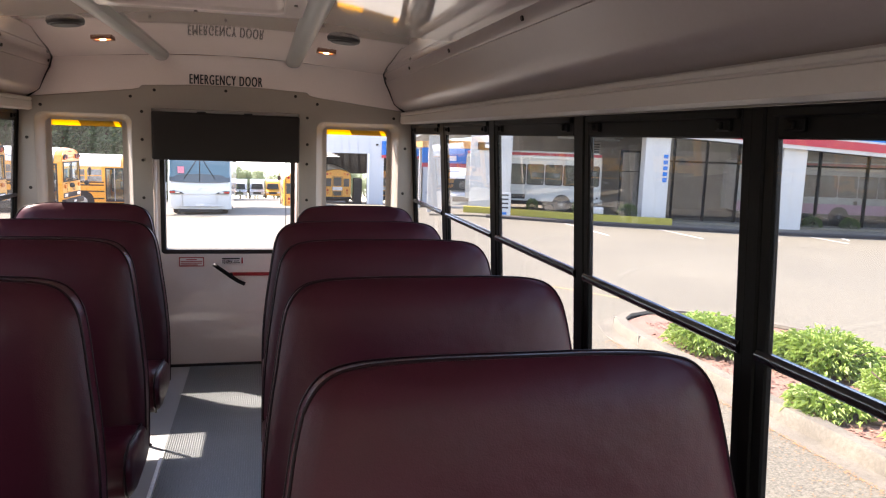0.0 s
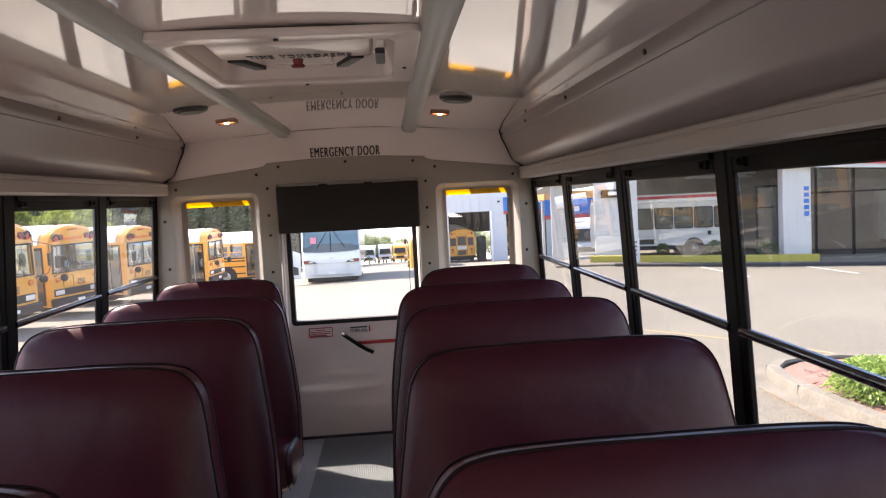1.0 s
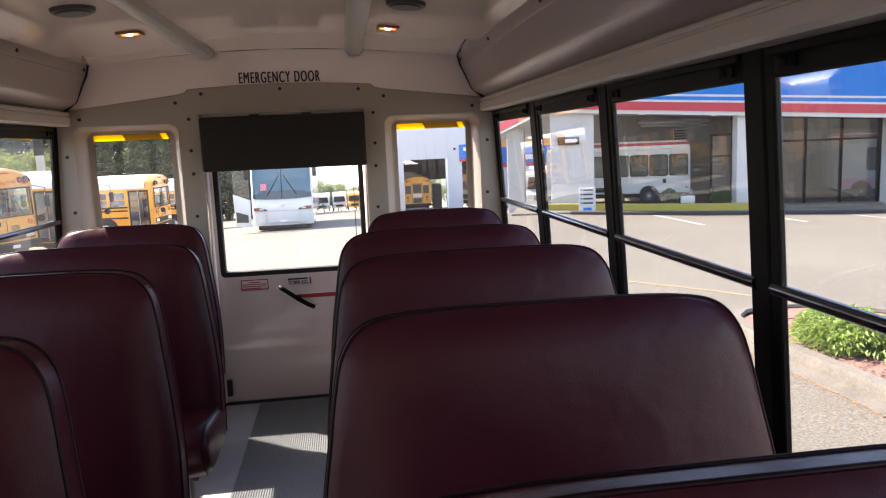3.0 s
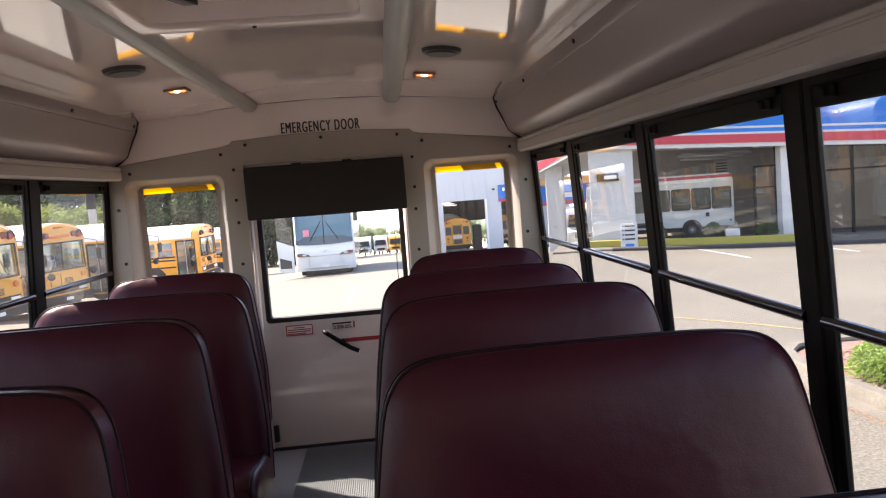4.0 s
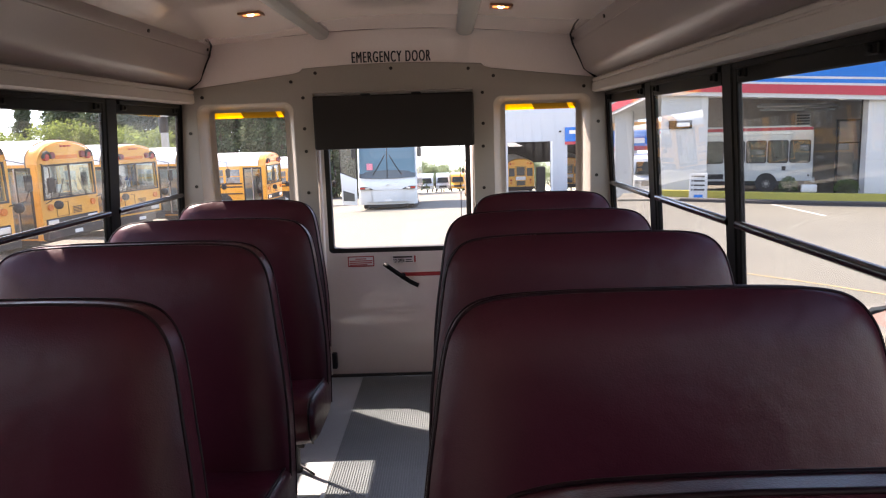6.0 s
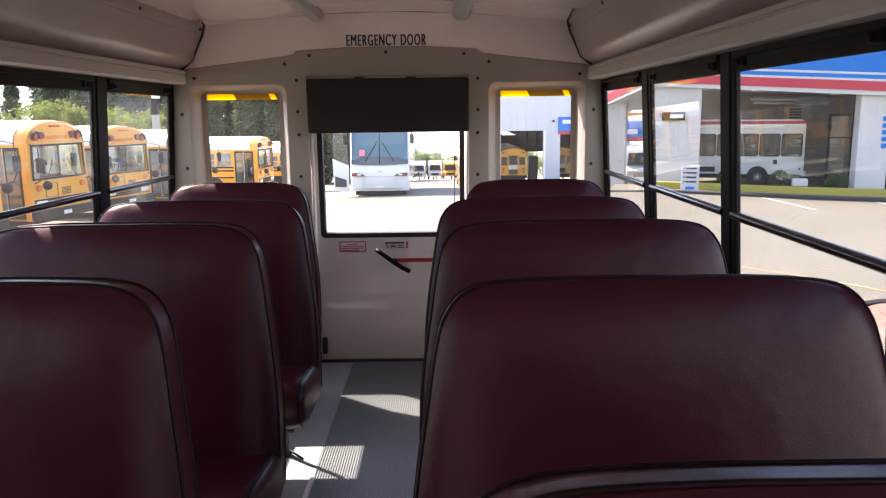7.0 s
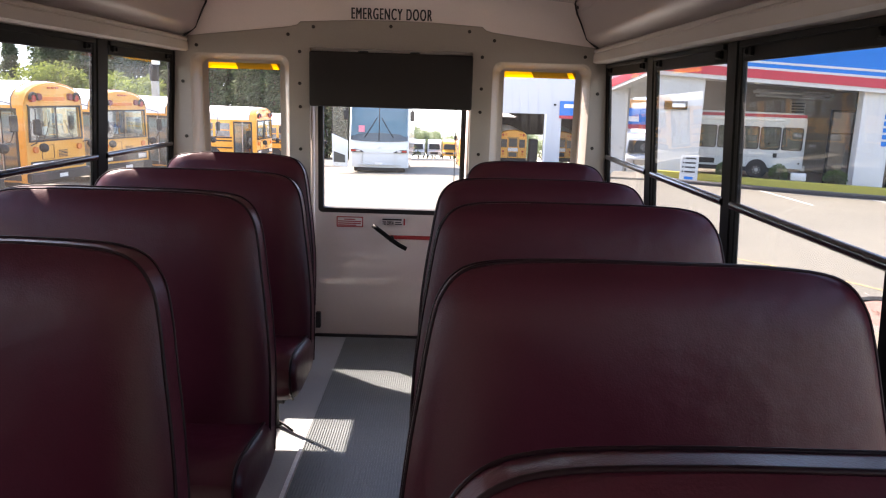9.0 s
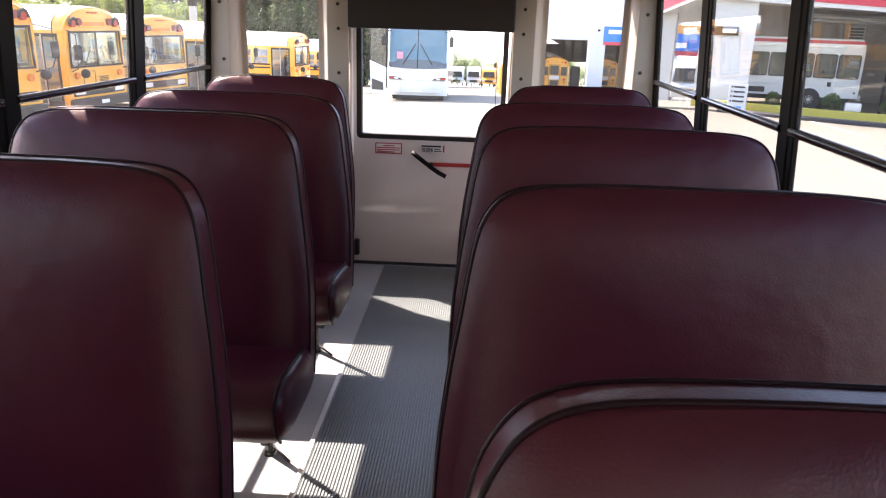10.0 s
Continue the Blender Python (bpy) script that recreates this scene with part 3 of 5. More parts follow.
edge = plate(rounded(-0.288, -0.143, 0.628, 0.686, 0.004), [rounded(-0.283, -0.148, 0.633, 0.681, 0.003)], 0.002)
part("label_border", moved(edge, Matrix.Translation((0, -0.028, 0))), RED, lab)
for k, (x0, x1) in enumerate(((-0.246, -0.186), (-0.279, -0.153), (-0.279, -0.156), (-0.279, -0.181))):
    part("label_line", boxed(x0, x1, -0.0282, -0.0268, 0.668 - 0.011 * k, 0.673 - 0.011 * k), RED, lab)
lab = part("instruction_label", boxed(-0.042, 0.092, -0.0262, -0.0228, 0.643, 0.684), PAPER, door, "white opening-instruction label")
part("label_line", boxed(-0.038, 0.068, -0.0275, -0.0264, 0.671, 0.680), INK, lab)
for k, (x0, x1) in enumerate(((0.032, 0.064), (0.030, 0.071))):
    part("label_line", boxed(x0, x1, -0.0275, -0.0264, 0.658 - 0.011 * k, 0.663 - 0.011 * k), INK, lab)
bold = bmesh.new()
for dx, dy in ((-0.0008, 0.0), (0.0008, -0.0003)):
    once = moved(letters("TO OPEN", 0.021, 0.060, 0.0012), Matrix.Translation((-0.007 + dx, -0.0275 + dy, 0.6555)))
    sheet = bpy.data.meshes.new("stroke")
    once.to_mesh(sheet)
    once.free()
    bold.from_mesh(sheet)
    bpy.data.meshes.remove(sheet)
part("label_lettering", bold, INK, lab, "black capitals reading TO OPEN")
part("label_mark", boxed(0.078, 0.087, -0.0275, -0.0264, 0.645, 0.682), RED, lab)

pad = thing("head_pad", "dark grey padded bar over the emergency door", "pad", at=pose(0.005, REAR - 0.036, 1.415))
part("cushion", boxed(-0.418, 0.418, -0.065, 0.0, -0.138, 0.138, 0.012, 3), SHADE, pad)
for x in (-0.145, 0.12):
    part("clip", boxed(x - 0.025, x + 0.025, -0.05, -0.015, 0.136, 0.145, 0.003), STEEL, pad)
# ---- seats ----
LEAN = 0.235


def seat_outline(cut, low=0.0):
    """Half widths of a backrest against height, from the bottom up to the crown; cut narrows it."""
    rows = ((0.330, 0.484), (0.450, 0.483), (0.560, 0.479), (0.640, 0.472), (0.740, 0.460), (0.830, 0.446), (0.900, 0.436), (0.950, 0.427), (0.984, 0.418),
            (1.010, 0.405), (1.030, 0.389), (1.045, 0.368), (1.055, 0.338), (1.062, 0.283), (1.066, 0.150), (1.067, 0.0))
    knots = [(w - cut - 0.008 if w > 0.2 else w, z - low * max(0, z - 0.33) / 0.73) for z, w in rows]
    fine = []
    for i in range(len(knots) - 1):
        a, b, c, d = (Vector(knots[min(max(i + k, 0), len(knots) - 1)]) for k in (-1, 0, 1, 2))
        for k in range(3):
            f = k / 3
            p = 0.5 * (2 * b + (c - a) * f + (2 * a - 5 * b + 4 * c - d) * f * f + (3 * b - a - 3 * c + d) * f ** 3)
            fine.append((p.x, p.y))
    return fine


def bench_seat(cut=0.0, inner=1, low=0.0, fall=0.008):
    """A high-backed bus bench with piped edges, on a steel frame; origin on the floor under its top front edge; fall: how much the top drops to the rear."""
    seat = thing("bus_seat", "maroon vinyl high-back bus bench with dark piping on steel legs", "seat", "bench seats in rows")
    half = [q for q in seat_outline(cut, low) if q[0] > 0.12]
    thick, top = 0.056, half[-1][1]
    cols = [math.sin(math.radians(-90 + 180 * k / 20)) for k in range(21)]

    def lean(z):
        return (z - 1.06) * LEAN

    def swell(x, z, w, deep):
        d = min(w - abs(x), (top + 0.004 - z) * 1.2)
        d = max(d, 0.0)
        return deep * (1 - math.exp(-d / 0.035)) + (0.020 * (1 - math.exp(-d / 0.065)) if deep > 0.02 else 0.0)
    back = bmesh.new()
    front, rear = [], []
    for w, z in half:
        wf = w - 0.004
        front.append([back.verts.new((wf * c, lean(z) - swell(wf * c, z, wf, 0.022), z + 0.001)) for c in cols])
        rear.append([back.verts.new((w * c, lean(z) + thick + swell(w * c, z, w, 0.012), z - fall)) for c in cols])
    for g in (front, rear):
        for p, q in zip(g, g[1:]):
            for k in range(20):
                back.faces.new((p[k], p[k + 1], q[k + 1], q[k]))
    rim = [[r[0] for r in g] + g[-1][1:] + [r[-1] for r in g[-2::-1]] for g in (front, rear)]
    for k in range(len(rim[0]) - 1):
        back.faces.new((rim[0][k], rim[0][k + 1], rim[1][k + 1], rim[1][k]))
    back.faces.new(front[0] + rear[0][::-1])
    bmesh.ops.recalc_face_normals(back, faces=back.faces)
    part("backrest", back, VINYL, seat)
    edge = [(-w, z) for w, z in half] + [(w, z) for w, z in half[::-1]]
    for y, k, drop, thin in ((0.001, 0.004, -0.001, 0.0038), (thick - 0.001, 0.0, fall, 0.0030)):
        part("piping", tube(bmesh.new(), [(x - math.copysign(k, x), lean(z) + y, z + 0.001 - drop) for x, z in edge], thin, 8), PIPING, seat, "dark piping")
    w = 0.470 - cut
    y0, y1 = -0.485, -0.12
    side = [(y1 + 0.05, 0.30), (y1 + 0.05, 0.425), (y1 - 0.05, 0.438), (y1 - 0.20, 0.452), (y0 + 0.09, 0.458), (y0 + 0.035, 0.447), (y0 + 0.008, 0.420), (y0 + 0.002, 0.380), (y0 + 0.020, 0.328), (y0 + 0.055, 0.288), (y0 + 0.12, 0.270), (y1 - 0.02, 0.272)]
    cush = bmesh.new()
    cz, cy = 0.37, (y0 + y1) / 2
    steps = [(-w, 0.55), (-w + 0.004, 0.72), (-w + 0.013, 0.86), (-w + 0.030, 0.955), (-w + 0.06, 1.0), (-w * 0.5, 1.015), (0, 1.02), (w * 0.5, 1.015), (w - 0.06, 1.0), (w - 0.030, 0.955), (w - 0.013, 0.86), (w - 0.004, 0.72), (w, 0.55)]
    loft(cush, [[(x + inner * 0.006, cy + (y - cy) * (0.7 + 0.3 * k), cz + (z - cz) * k) for y, z in side] for x, k in steps], True, True)
    part("cushion", cush, VINYL, seat)
    for e in (-1, 1):
        x = e * (w - 0.020) + inner * 0.006
        part("cushion_piping", tube(bmesh.new(), [(x, cy + (y - cy) * 0.985, cz + (z - cz) * 0.955) for y, z in side[1:10]], 0.005, 6), PIPING, seat, "dark piping")
    fr = boxed(-w + 0.05, w - 0.05, y0 + 0.06, y0 + 0.085, 0.288, 0.31, 0.003)
    box(fr, -w + 0.05, w - 0.05, y1 - 0.03, y1 - 0.005, 0.29, 0.31, 0.003)
    for x in (-w + 0.05, w - 0.075):
        box(fr, x, x + 0.025, y0 + 0.08, y1 - 0.03, 0.262, 0.30, 0.003)
    part("seat_frame", fr, STEEL, seat, "black steel seat frame")
    return seat, w


def finish_seat(seat, w, inner):
    """Legs: two on the aisle side with a splayed foot, a bracket on the wall side. inner: -1 or 1, the aisle's side."""
    for y in (-0.43, -0.04):
        leg = bmesh.new()
        post = w - (0.21 if y < -0.3 else 0.16)
        tube(leg, [(inner * post, y, 0.27 if y < -0.3 else 0.34), (inner * post, y, 0.006)], 0.011, 8)
        cyl(leg, (inner * post, y, 0.004), (0, 0, 1), 0.020, 0.008, 14, 0.017)
        if y > -0.3:
            tube(leg, [(inner * (w - 0.16), y + 0.02, 0.020), (inner * (w - 0.085), y - 0.05, 0.008)], 0.005, 8)
        part("leg", leg, STEEL, seat, "black steel leg")
    part("wall_bracket", boxed(-inner * (w - 0.02), -inner * (w + 0.005), -0.5, -0.15, 0.24, 0.30, 0.004), STEEL, seat, "black steel wall bracket")
    return seat


for s, third, second, last in ((-1, 0.655, 0.666, 0.726), (1, 0.676, 0.668, 0.738)):
    # the second row a little narrower, the foremost lower, the last beside the door
    seat, w = bench_seat(0.006, -s, 0.007, -0.002 if s < 0 else 0.008)
    finish_seat(seat, w, -s)
    seat.location = (s * third, SEAT_Y - 2 * SEAT_STEP, 0)
    seat, w = bench_seat(0.006, -s, *((0.003, 0.0) if s < 0 else (0.007, 0.008)))
    finish_seat(seat, w, -s)
    seat.location = (-0.651 if s < 0 else third, SEAT_Y - 3 * SEAT_STEP, 0)
    seat, w = bench_seat(0.012, -s, 0.024)
    finish_seat(seat, w, -s)
    seat.location = (s * second, SEAT_Y - SEAT_STEP, 0)
    seat, w = bench_seat(0.004, -s, 0.013)
    finish_seat(seat, w, -s)
    seat.location = (-0.660 if s < 0 else 0.683, SEAT_Y - 4 * SEAT_STEP, 0)
    tagged(seat, "slightly lower maroon vinyl bus bench with a rounded back")
    seat, w = bench_seat(0.075, -s, 0.022)
    finish_seat(seat, w, -s)
    seat.location = (s * last, SEAT_Y, 0)
    tagged(seat, "narrower maroon vinyl bus bench beside the emergency door")

# ---- ceiling fixtures ----
hatch = thing("roof_hatch", "white moulded roof escape hatch with a small red handle", "hatch", at=pose(HATCH_X, HATCH_Y, 1.888))
hw, hd = 0.355, 0.385
hole = rounded(-0.278, 0.298, -0.335, 0.325, 0.06)
bm = moved(plate(rounded(-hw, hw, -hd, hd, 0.025), [[(x, -y) for x, y in hole]], 0.022, 0.006), pose(0, 0, -0.018, -90))
part("frame", bm, WHITE, hatch, "white moulded frame")
a = [(x, y, -0.014) for x, y in hole]
b = [(x, y, 0.062) for x, y in rounded(-0.255, 0.275, -0.315, 0.285, 0.05)]
part("well", loft(bmesh.new(), [a, b], True, False), WHITE, hatch, "sloping sides of the hatch well")
part("well_top", boxed(-0.27, 0.29, -0.33, 0.30, 0.060, 0.068), WHITE, hatch, "white underside of the hatch cover")
lid = prism(bmesh.new(), rounded(-0.215, 0.235, -0.300, 0.020, 0.025), "z", -0.006, 0.045, 0.010)
part("lid", lid, WHITE, hatch, "thick white hatch lid")
lidtext = moved(letters("EMERGENCY EXIT", 0.044, 0.30, 0.002), pose(0.02, -0.020, -0.0072, -90, 0, 180))
part("lettering", lidtext, INK, hatch, "black capitals reading EMERGENCY EXIT")
part("latch_plate", boxed(-0.105, 0.105, 0.022, 0.185, 0.008, 0.030, 0.005), WHITE, hatch)
part("latch_lip", boxed(-0.105, 0.105, 0.180, 0.215, 0.006, 0.022, 0.004), WHITE, hatch)
hk = cyl(bmesh.new(), (0, 0.105, 0.0), (0, 0, -1), 0.018, 0.020, 14, 0.013)
box(hk, -0.021, 0.021, 0.098, 0.112, -0.018, -0.008, 0.004)
part("handle", hk, DULLRED, hatch, "small dull red turn handle")
for x in (-1, 1):
    arm = bmesh.new()
    prism(arm, [(x * 0.112, 0.200), (x * 0.148, 0.200), (x * 0.205, 0.060), (x * 0.165, 0.060)], "z", -0.004, 0.010, 0.002)
    part("hinge_arm", arm, STEEL, hatch, "black hinge arm")
part("side_arm", boxed(0.240, 0.268, -0.12, 0.05, -0.026, -0.010, 0.003), STEEL, hatch, "black side stay")
part("side_block", boxed(0.238, 0.272, -0.23, -0.13, -0.014, 0.05, 0.006), WHITE, hatch)
for x, y in ((0, -0.36), (-0.325, 0.1), (0.327, 0.1), (0, 0.355)):
    part("screw", cyl(bmesh.new(), (x, y, -0.031), (0, 0, -1), 0.006, 0.006, 8), BOLT, hatch)


def on_ceiling(x, y):
    slope = math.degrees(math.atan((ceiling_z(x + 0.01) - ceiling_z(x - 0.01)) / 0.02))
    return pose(x, y, ceiling_z(x), 0, -slope, 0)


sp = thing("ceiling_speaker", "round dark ceiling speaker with a fine grille", "speaker", "ceiling speakers", at=on_ceiling(-0.55, 2.445))
part("bezel", cyl(bmesh.new(), (0, 0, -0.006), (0, 0, -1), 0.072, 0.014, 40, 0.067), SPEAKER, sp, "dark bezel")
part("grille", cyl(bmesh.new(), (0, 0, -0.014), (0, 0, -1), 0.060, 0.010, 40, 0.053), SPEAKER, sp)
for x, y in ((0.55, 2.445), (-0.55, 0.70), (0.55, 0.70)):
    copy_thing(sp, on_ceiling(x, y))

lm = thing("ceiling_lamp", "small square warm ceiling lamp, lit, in a copper bezel", "lamp", "ceiling lamps", at=on_ceiling(-0.52, 2.997))
part("bezel", moved(plate(rounded(-0.044, 0.044, -0.044, 0.044, 0.005), [rounded(-0.036, 0.036, -0.036, 0.036, 0.004)], 0.014, 0.003), pose(0, 0, -0.003, 90)), COPPER, lm, "copper-brown bezel")
part("lens", boxed(-0.037, 0.037, -0.037, 0.037, -0.006, 0.002, 0.003), LAMPLENS, lm, "orange glowing lens")
part("bulb", cyl(bmesh.new(), (0, -0.008, -0.008), (0, 0, -1), 0.017, 0.008, 16, 0.011), LAMPGLOW, lm, "glowing warm bulb")
copy_thing(lm, on_ceiling(0.52, 2.997))
# ---- outside: the lot ----
def ground_z(y, x=0.0):
    """The lot falls away behind the bus, a little to its left and more towards the dealership."""
    if x < 0:
        return ground_z(y) + 0.025 * max(x, -10.0)
    drop = 0.0
    for (x0, d0), (x1, d1) in (((9.5, 0.0), (14.5, 0.24)), ((14.5, 0.24), (20.5, 0.44)), ((20.5, 0.44), (26.5, 0.53)), ((26.5, 0.53), (45.0, 0.60))):
        drop = d0 + (d1 - d0) * min(max((x - x0) / (x1 - x0), 0.0), 1.0) if x > x0 else drop
    if y < 0:
        return -0.80 - drop
    if y < 35:
        return -0.80 - 0.021 * y - 0.000556 * y * y - drop
    if y < 110:
        return -2.2161 - 0.078 * (y - 35) - drop
    return -8.0661 - 0.12 * (y - 110) - drop


bm = bmesh.new()
ys = [-400, -60, -20, -4] + [2 * k for k in range(0, 20)] + [40, 50, 65, 80, 95, 110, 130, 170, 230, 320, 450]
xs = [-450, -200, -100, -60, -40, -30, -20, -10, -5, 0, 5, 9.5, 12, 14.5, 17.5, 20.5, 23.5, 26.5, 35, 45, 70, 110, 220, 450]
grid = [[bm.verts.new((x, y, ground_z(y, x))) for x in xs] for y in ys]
for a, b in zip(grid, grid[1:]):
    for k in range(len(xs) - 1):
        bm.faces.new((a[k], a[k + 1], b[k + 1], b[k]))
structure("ground", bm, ASPHALT, "pale sunlit paving of a bus lot")


def strip(name, pts, width, lift, mat, label):
    """A painted line on the paving."""
    bm = bmesh.new()
    pts = [Vector(p) for p in pts]
    rows = []
    for i, p in enumerate(pts):
        d = (pts[min(i + 1, len(pts) - 1)] - pts[max(i - 1, 0)]).normalized()
        side = Vector((-d.y, d.x)) * width / 2
        rows.append([bm.verts.new((q.x, q.y, ground_z(q.y, q.x) + lift)) for q in (p + side, p - side)])
    for a, b in zip(rows, rows[1:]):
        bm.faces.new((a[0], a[1], b[1], b[0]))
    return structure(name, bm, mat, label)


# planted island beside the bus
ISLAND = [(4.50, -8), (4.54, -3), (4.56, 0), (4.58, 2.8), (4.60, 3.8), (4.61, 4.9), (4.62, 6.0), (4.64, 7.05), (4.70, 7.65), (4.84, 8.12), (5.12, 8.45), (5.52, 8.60), (6.06, 8.56), (6.54, 8.27), (6.90, 7.72), (7.18, 7.15), (7.48, 6.05), (7.8, 3), (8.0, 0), (8.1, -4), (8.1, -8)]


def shrunk(pts, d):
    out = []
    for i, p in enumerate(pts):
        a, b = Vector(pts[max(i - 1, 0)]), Vector(pts[min(i + 1, len(pts) - 1)])
        t = (b - a).normalized()
        n = Vector((t.y, -t.x))
        out.append(Vector(p) + n * d)
    return out


rings = []
for d, z in ((0.0, 0.0), (0.012, 0.11), (0.03, 0.14), (0.16, 0.14), (0.17, 0.10)):
    rings.append([(p.x, p.y, ground_z(p.y) + z) for p in shrunk(ISLAND, d)])
kerb = structure("kerb", loft(bmesh.new(), rings, False), CONCRETE, "worn concrete kerb round a planted island")
line = shrunk(ISLAND, 0.082)
for p, q in zip(line[1:12:2], line[2:13:2]):
    turn = math.degrees(math.atan2(q.y - p.y, q.x - p.x))
    part("joint", moved(boxed(-0.003, 0.003, -0.0815, 0.0815, 0.0, 0.1408), pose(p.x, p.y, ground_z(p.y), 0, 0, turn)), GREYPL, kerb, "worn joint between kerb stones")
rings = [[(p.x, p.y, ground_z(p.y) + z) for p in shrunk(ISLAND[:13], d)] for d, z in ((-0.19, 0.0), (-0.185, 0.007), (0.004, 0.012))]
structure("gutter", loft(bmesh.new(), rings, False), CONCRETE, "worn concrete gutter at the foot of the kerb")
bm = bmesh.new()
inner = shrunk(ISLAND, 0.16)
vs = [bm.verts.new((p.x, p.y, ground_z(p.y) + 0.09)) for p in inner]
for k in range(10):
    bm.faces.new((vs[k], vs[k + 1], vs[-k - 2], vs[-k - 1])) if k + 1 < len(vs) - k - 2 else None
structure("mulch_bed", bm, MULCH, "bed of reddish bark mulch inside the kerb")
rng = random.Random(5)
chips = bmesh.new()
for _ in range(5200):
    x, y = rng.uniform(4.80, 7.2), rng.uniform(1.5, 7.9)
    if (y > 7.3 and x < 5.2) or x > 7.2 - 0.5 * max(0, y - 6.5):
        continue
    q = Euler((rng.uniform(-0.5, 0.5), rng.uniform(-0.5, 0.5), rng.uniform(0, 6.3)))
    m = Matrix.LocRotScale((x, y, ground_z(y) + 0.098), q, (rng.uniform(0.012, 0.036), rng.uniform(0.005, 0.013), 1))
    chips.faces.new([chips.verts.new(m @ Vector(c)) for c in ((-1, -1, 0), (1, -1, 0), (1, 1, 0), (-1, 1, 0))])
tagged(part("bark_chips", chips, MULCH), "scattered reddish bark chips", "mulch", kind="stuff")


litter = bmesh.new()
for _ in range(2600):
    y = rng.uniform(-1.0, 7.4)
    x = 4.365 + 0.012 * y + 0.02 - abs(rng.gauss(0, 0.035)) - (rng.random() ** 5) * 0.7
    q = Euler((rng.uniform(-0.3, 0.3), rng.uniform(-0.3, 0.3), rng.uniform(0, 6.3)))
    m = Matrix.LocRotScale((x, y, ground_z(y) + 0.008), q, (rng.uniform(0.003, 0.011), rng.uniform(0.002, 0.006), 1))
    litter.faces.new([litter.verts.new(m @ Vector(c)) for c in ((-1, -1, 0), (1, -1, 0), (1.2, 0.4, 0), (0, 1, 0), (-1, 0.8, 0))])
tagged(part("leaf_litter", litter, LITTER), "dry brown leaf litter strewn along the kerb", "litter", kind="stuff")


def leaf_mesh(bm, base, out, length, width, droop):
    """One pointed leaf with a folded midrib."""
    out = out.normalized()
    side = out.cross(Vector((0, 0, 1)))
    side = side.normalized() if side.length > 1e-3 else Vector((1, 0, 0))
    up = side.cross(out)
    mid = base + out * length * 0.5 + up * 0.06 * length
    tip = base + out * length - Vector((0, 0, droop * length))
    l, r = mid + side * width / 2 + up * 0.03, mid - side * width / 2 + up * 0.03
    b, m, t = bm.verts.new(base), bm.verts.new(mid), bm.verts.new(tip)
    lv, rv = bm.verts.new(l), bm.verts.new(r)
    bm.faces.new((b, m, lv)), bm.faces.new((m, t, lv)), bm.faces.new((b, rv, m)), bm.faces.new((m, rv, t))


def shrub(x, y, rx, ry, h, leaves, seed):
    r = random.Random(seed)
    root = thing("shrub", "bright green broad-leaved shrub growing in the mulch bed", "shrub", "shrubs in the kerbed island", at=pose(x, y, ground_z(y) + 0.09))
    stems, crown = bmesh.new(), bmesh.new()
    for _ in range(9):
        w = r.uniform(0, 6.3)
        tube(stems, [(0.1 * rx * math.cos(w), 0.1 * ry * math.sin(w), 0), (0.35 * rx * math.cos(w), 0.35 * ry * math.sin(w), 0.4 * h), (0.65 * rx * math.cos(w), 0.65 * ry * math.sin(w), 0.72 * h)], 0.008, 5)
    lobes = [(r.uniform(0, 6.283), r.uniform(0.25, 0.55), r.uniform(0.5, 0.72)) for _ in range(7)] + [(0.0, 0.0, 0.75)]
    for _ in range(leaves):
        lw, lq, ls = r.choice(lobes)
        w, e = r.uniform(0, 6.283), math.asin(r.uniform(0.0, 1))
        k = r.uniform(0.6, 1.02) * ls
        top = 1 - 0.55 * lq
        p = Vector((rx * (lq * math.cos(lw) + k * math.cos(w) * math.cos(e)), ry * (lq * math.sin(lw) + k * math.sin(w) * math.cos(e)), h * top * (0.15 + k / ls * 0.85 * math.sin(e))))
        o = Vector((math.cos(w) * math.cos(e), math.sin(w) * math.cos(e), 0.5 * math.sin(e) + 0.15)) + Vector((r.uniform(-0.5, 0.5), r.uniform(-0.5, 0.5), r.uniform(-0.2, 0.4)))
        leaf_mesh(crown, p, o, r.uniform(0.065, 0.115), r.uniform(0.036, 0.056), r.uniform(0.05, 0.4))
    part("stems", stems, BARK, root)
    part("foliage", crown, LEAF, root, smooth=False)


shrub(5.36, 6.62, 0.52, 0.74, 0.36, 3300, 1)
shrub(6.02, 5.58, 0.62, 0.70, 0.41, 3300, 2)
shrub(5.00, 4.36, 0.27, 0.38, 0.20, 900, 3)
shrub(5.82, 4.20, 0.58, 0.62, 0.45, 2600, 4)
shrub(5.15, 3.20, 0.32, 0.45, 0.26, 1200, 5)
shrub(6.2, 2.6, 0.7, 0.8, 0.46, 1500, 6)
shrub(5.2, 1.9, 0.40, 0.5, 0.30, 900, 7)

strip("lot_line", [(3.6, 14.0), (4.4, 12.6), (5.0, 11.7), (5.5, 10.9), (5.85, 10.3), (6.15, 9.7), (6.38, 9.1)], 0.06, 0.006, LOTLINE, "thin faded orange line across the paving")

# ---- vehicles ----
def wheel(name, parent, x, y, r, wide, s):
    t = part("tyre", cyl(bmesh.new(), (x, y, r), (1, 0, 0), r, wide, 28), TYRE, parent, "black tyre")
    part("rim", cyl(bmesh.new(), (x + s * wide * 0.46, y, r), (s, 0, 0), r * 0.58, wide * 0.14, 20, r * 0.45), RIM, t, "grey wheel rim")


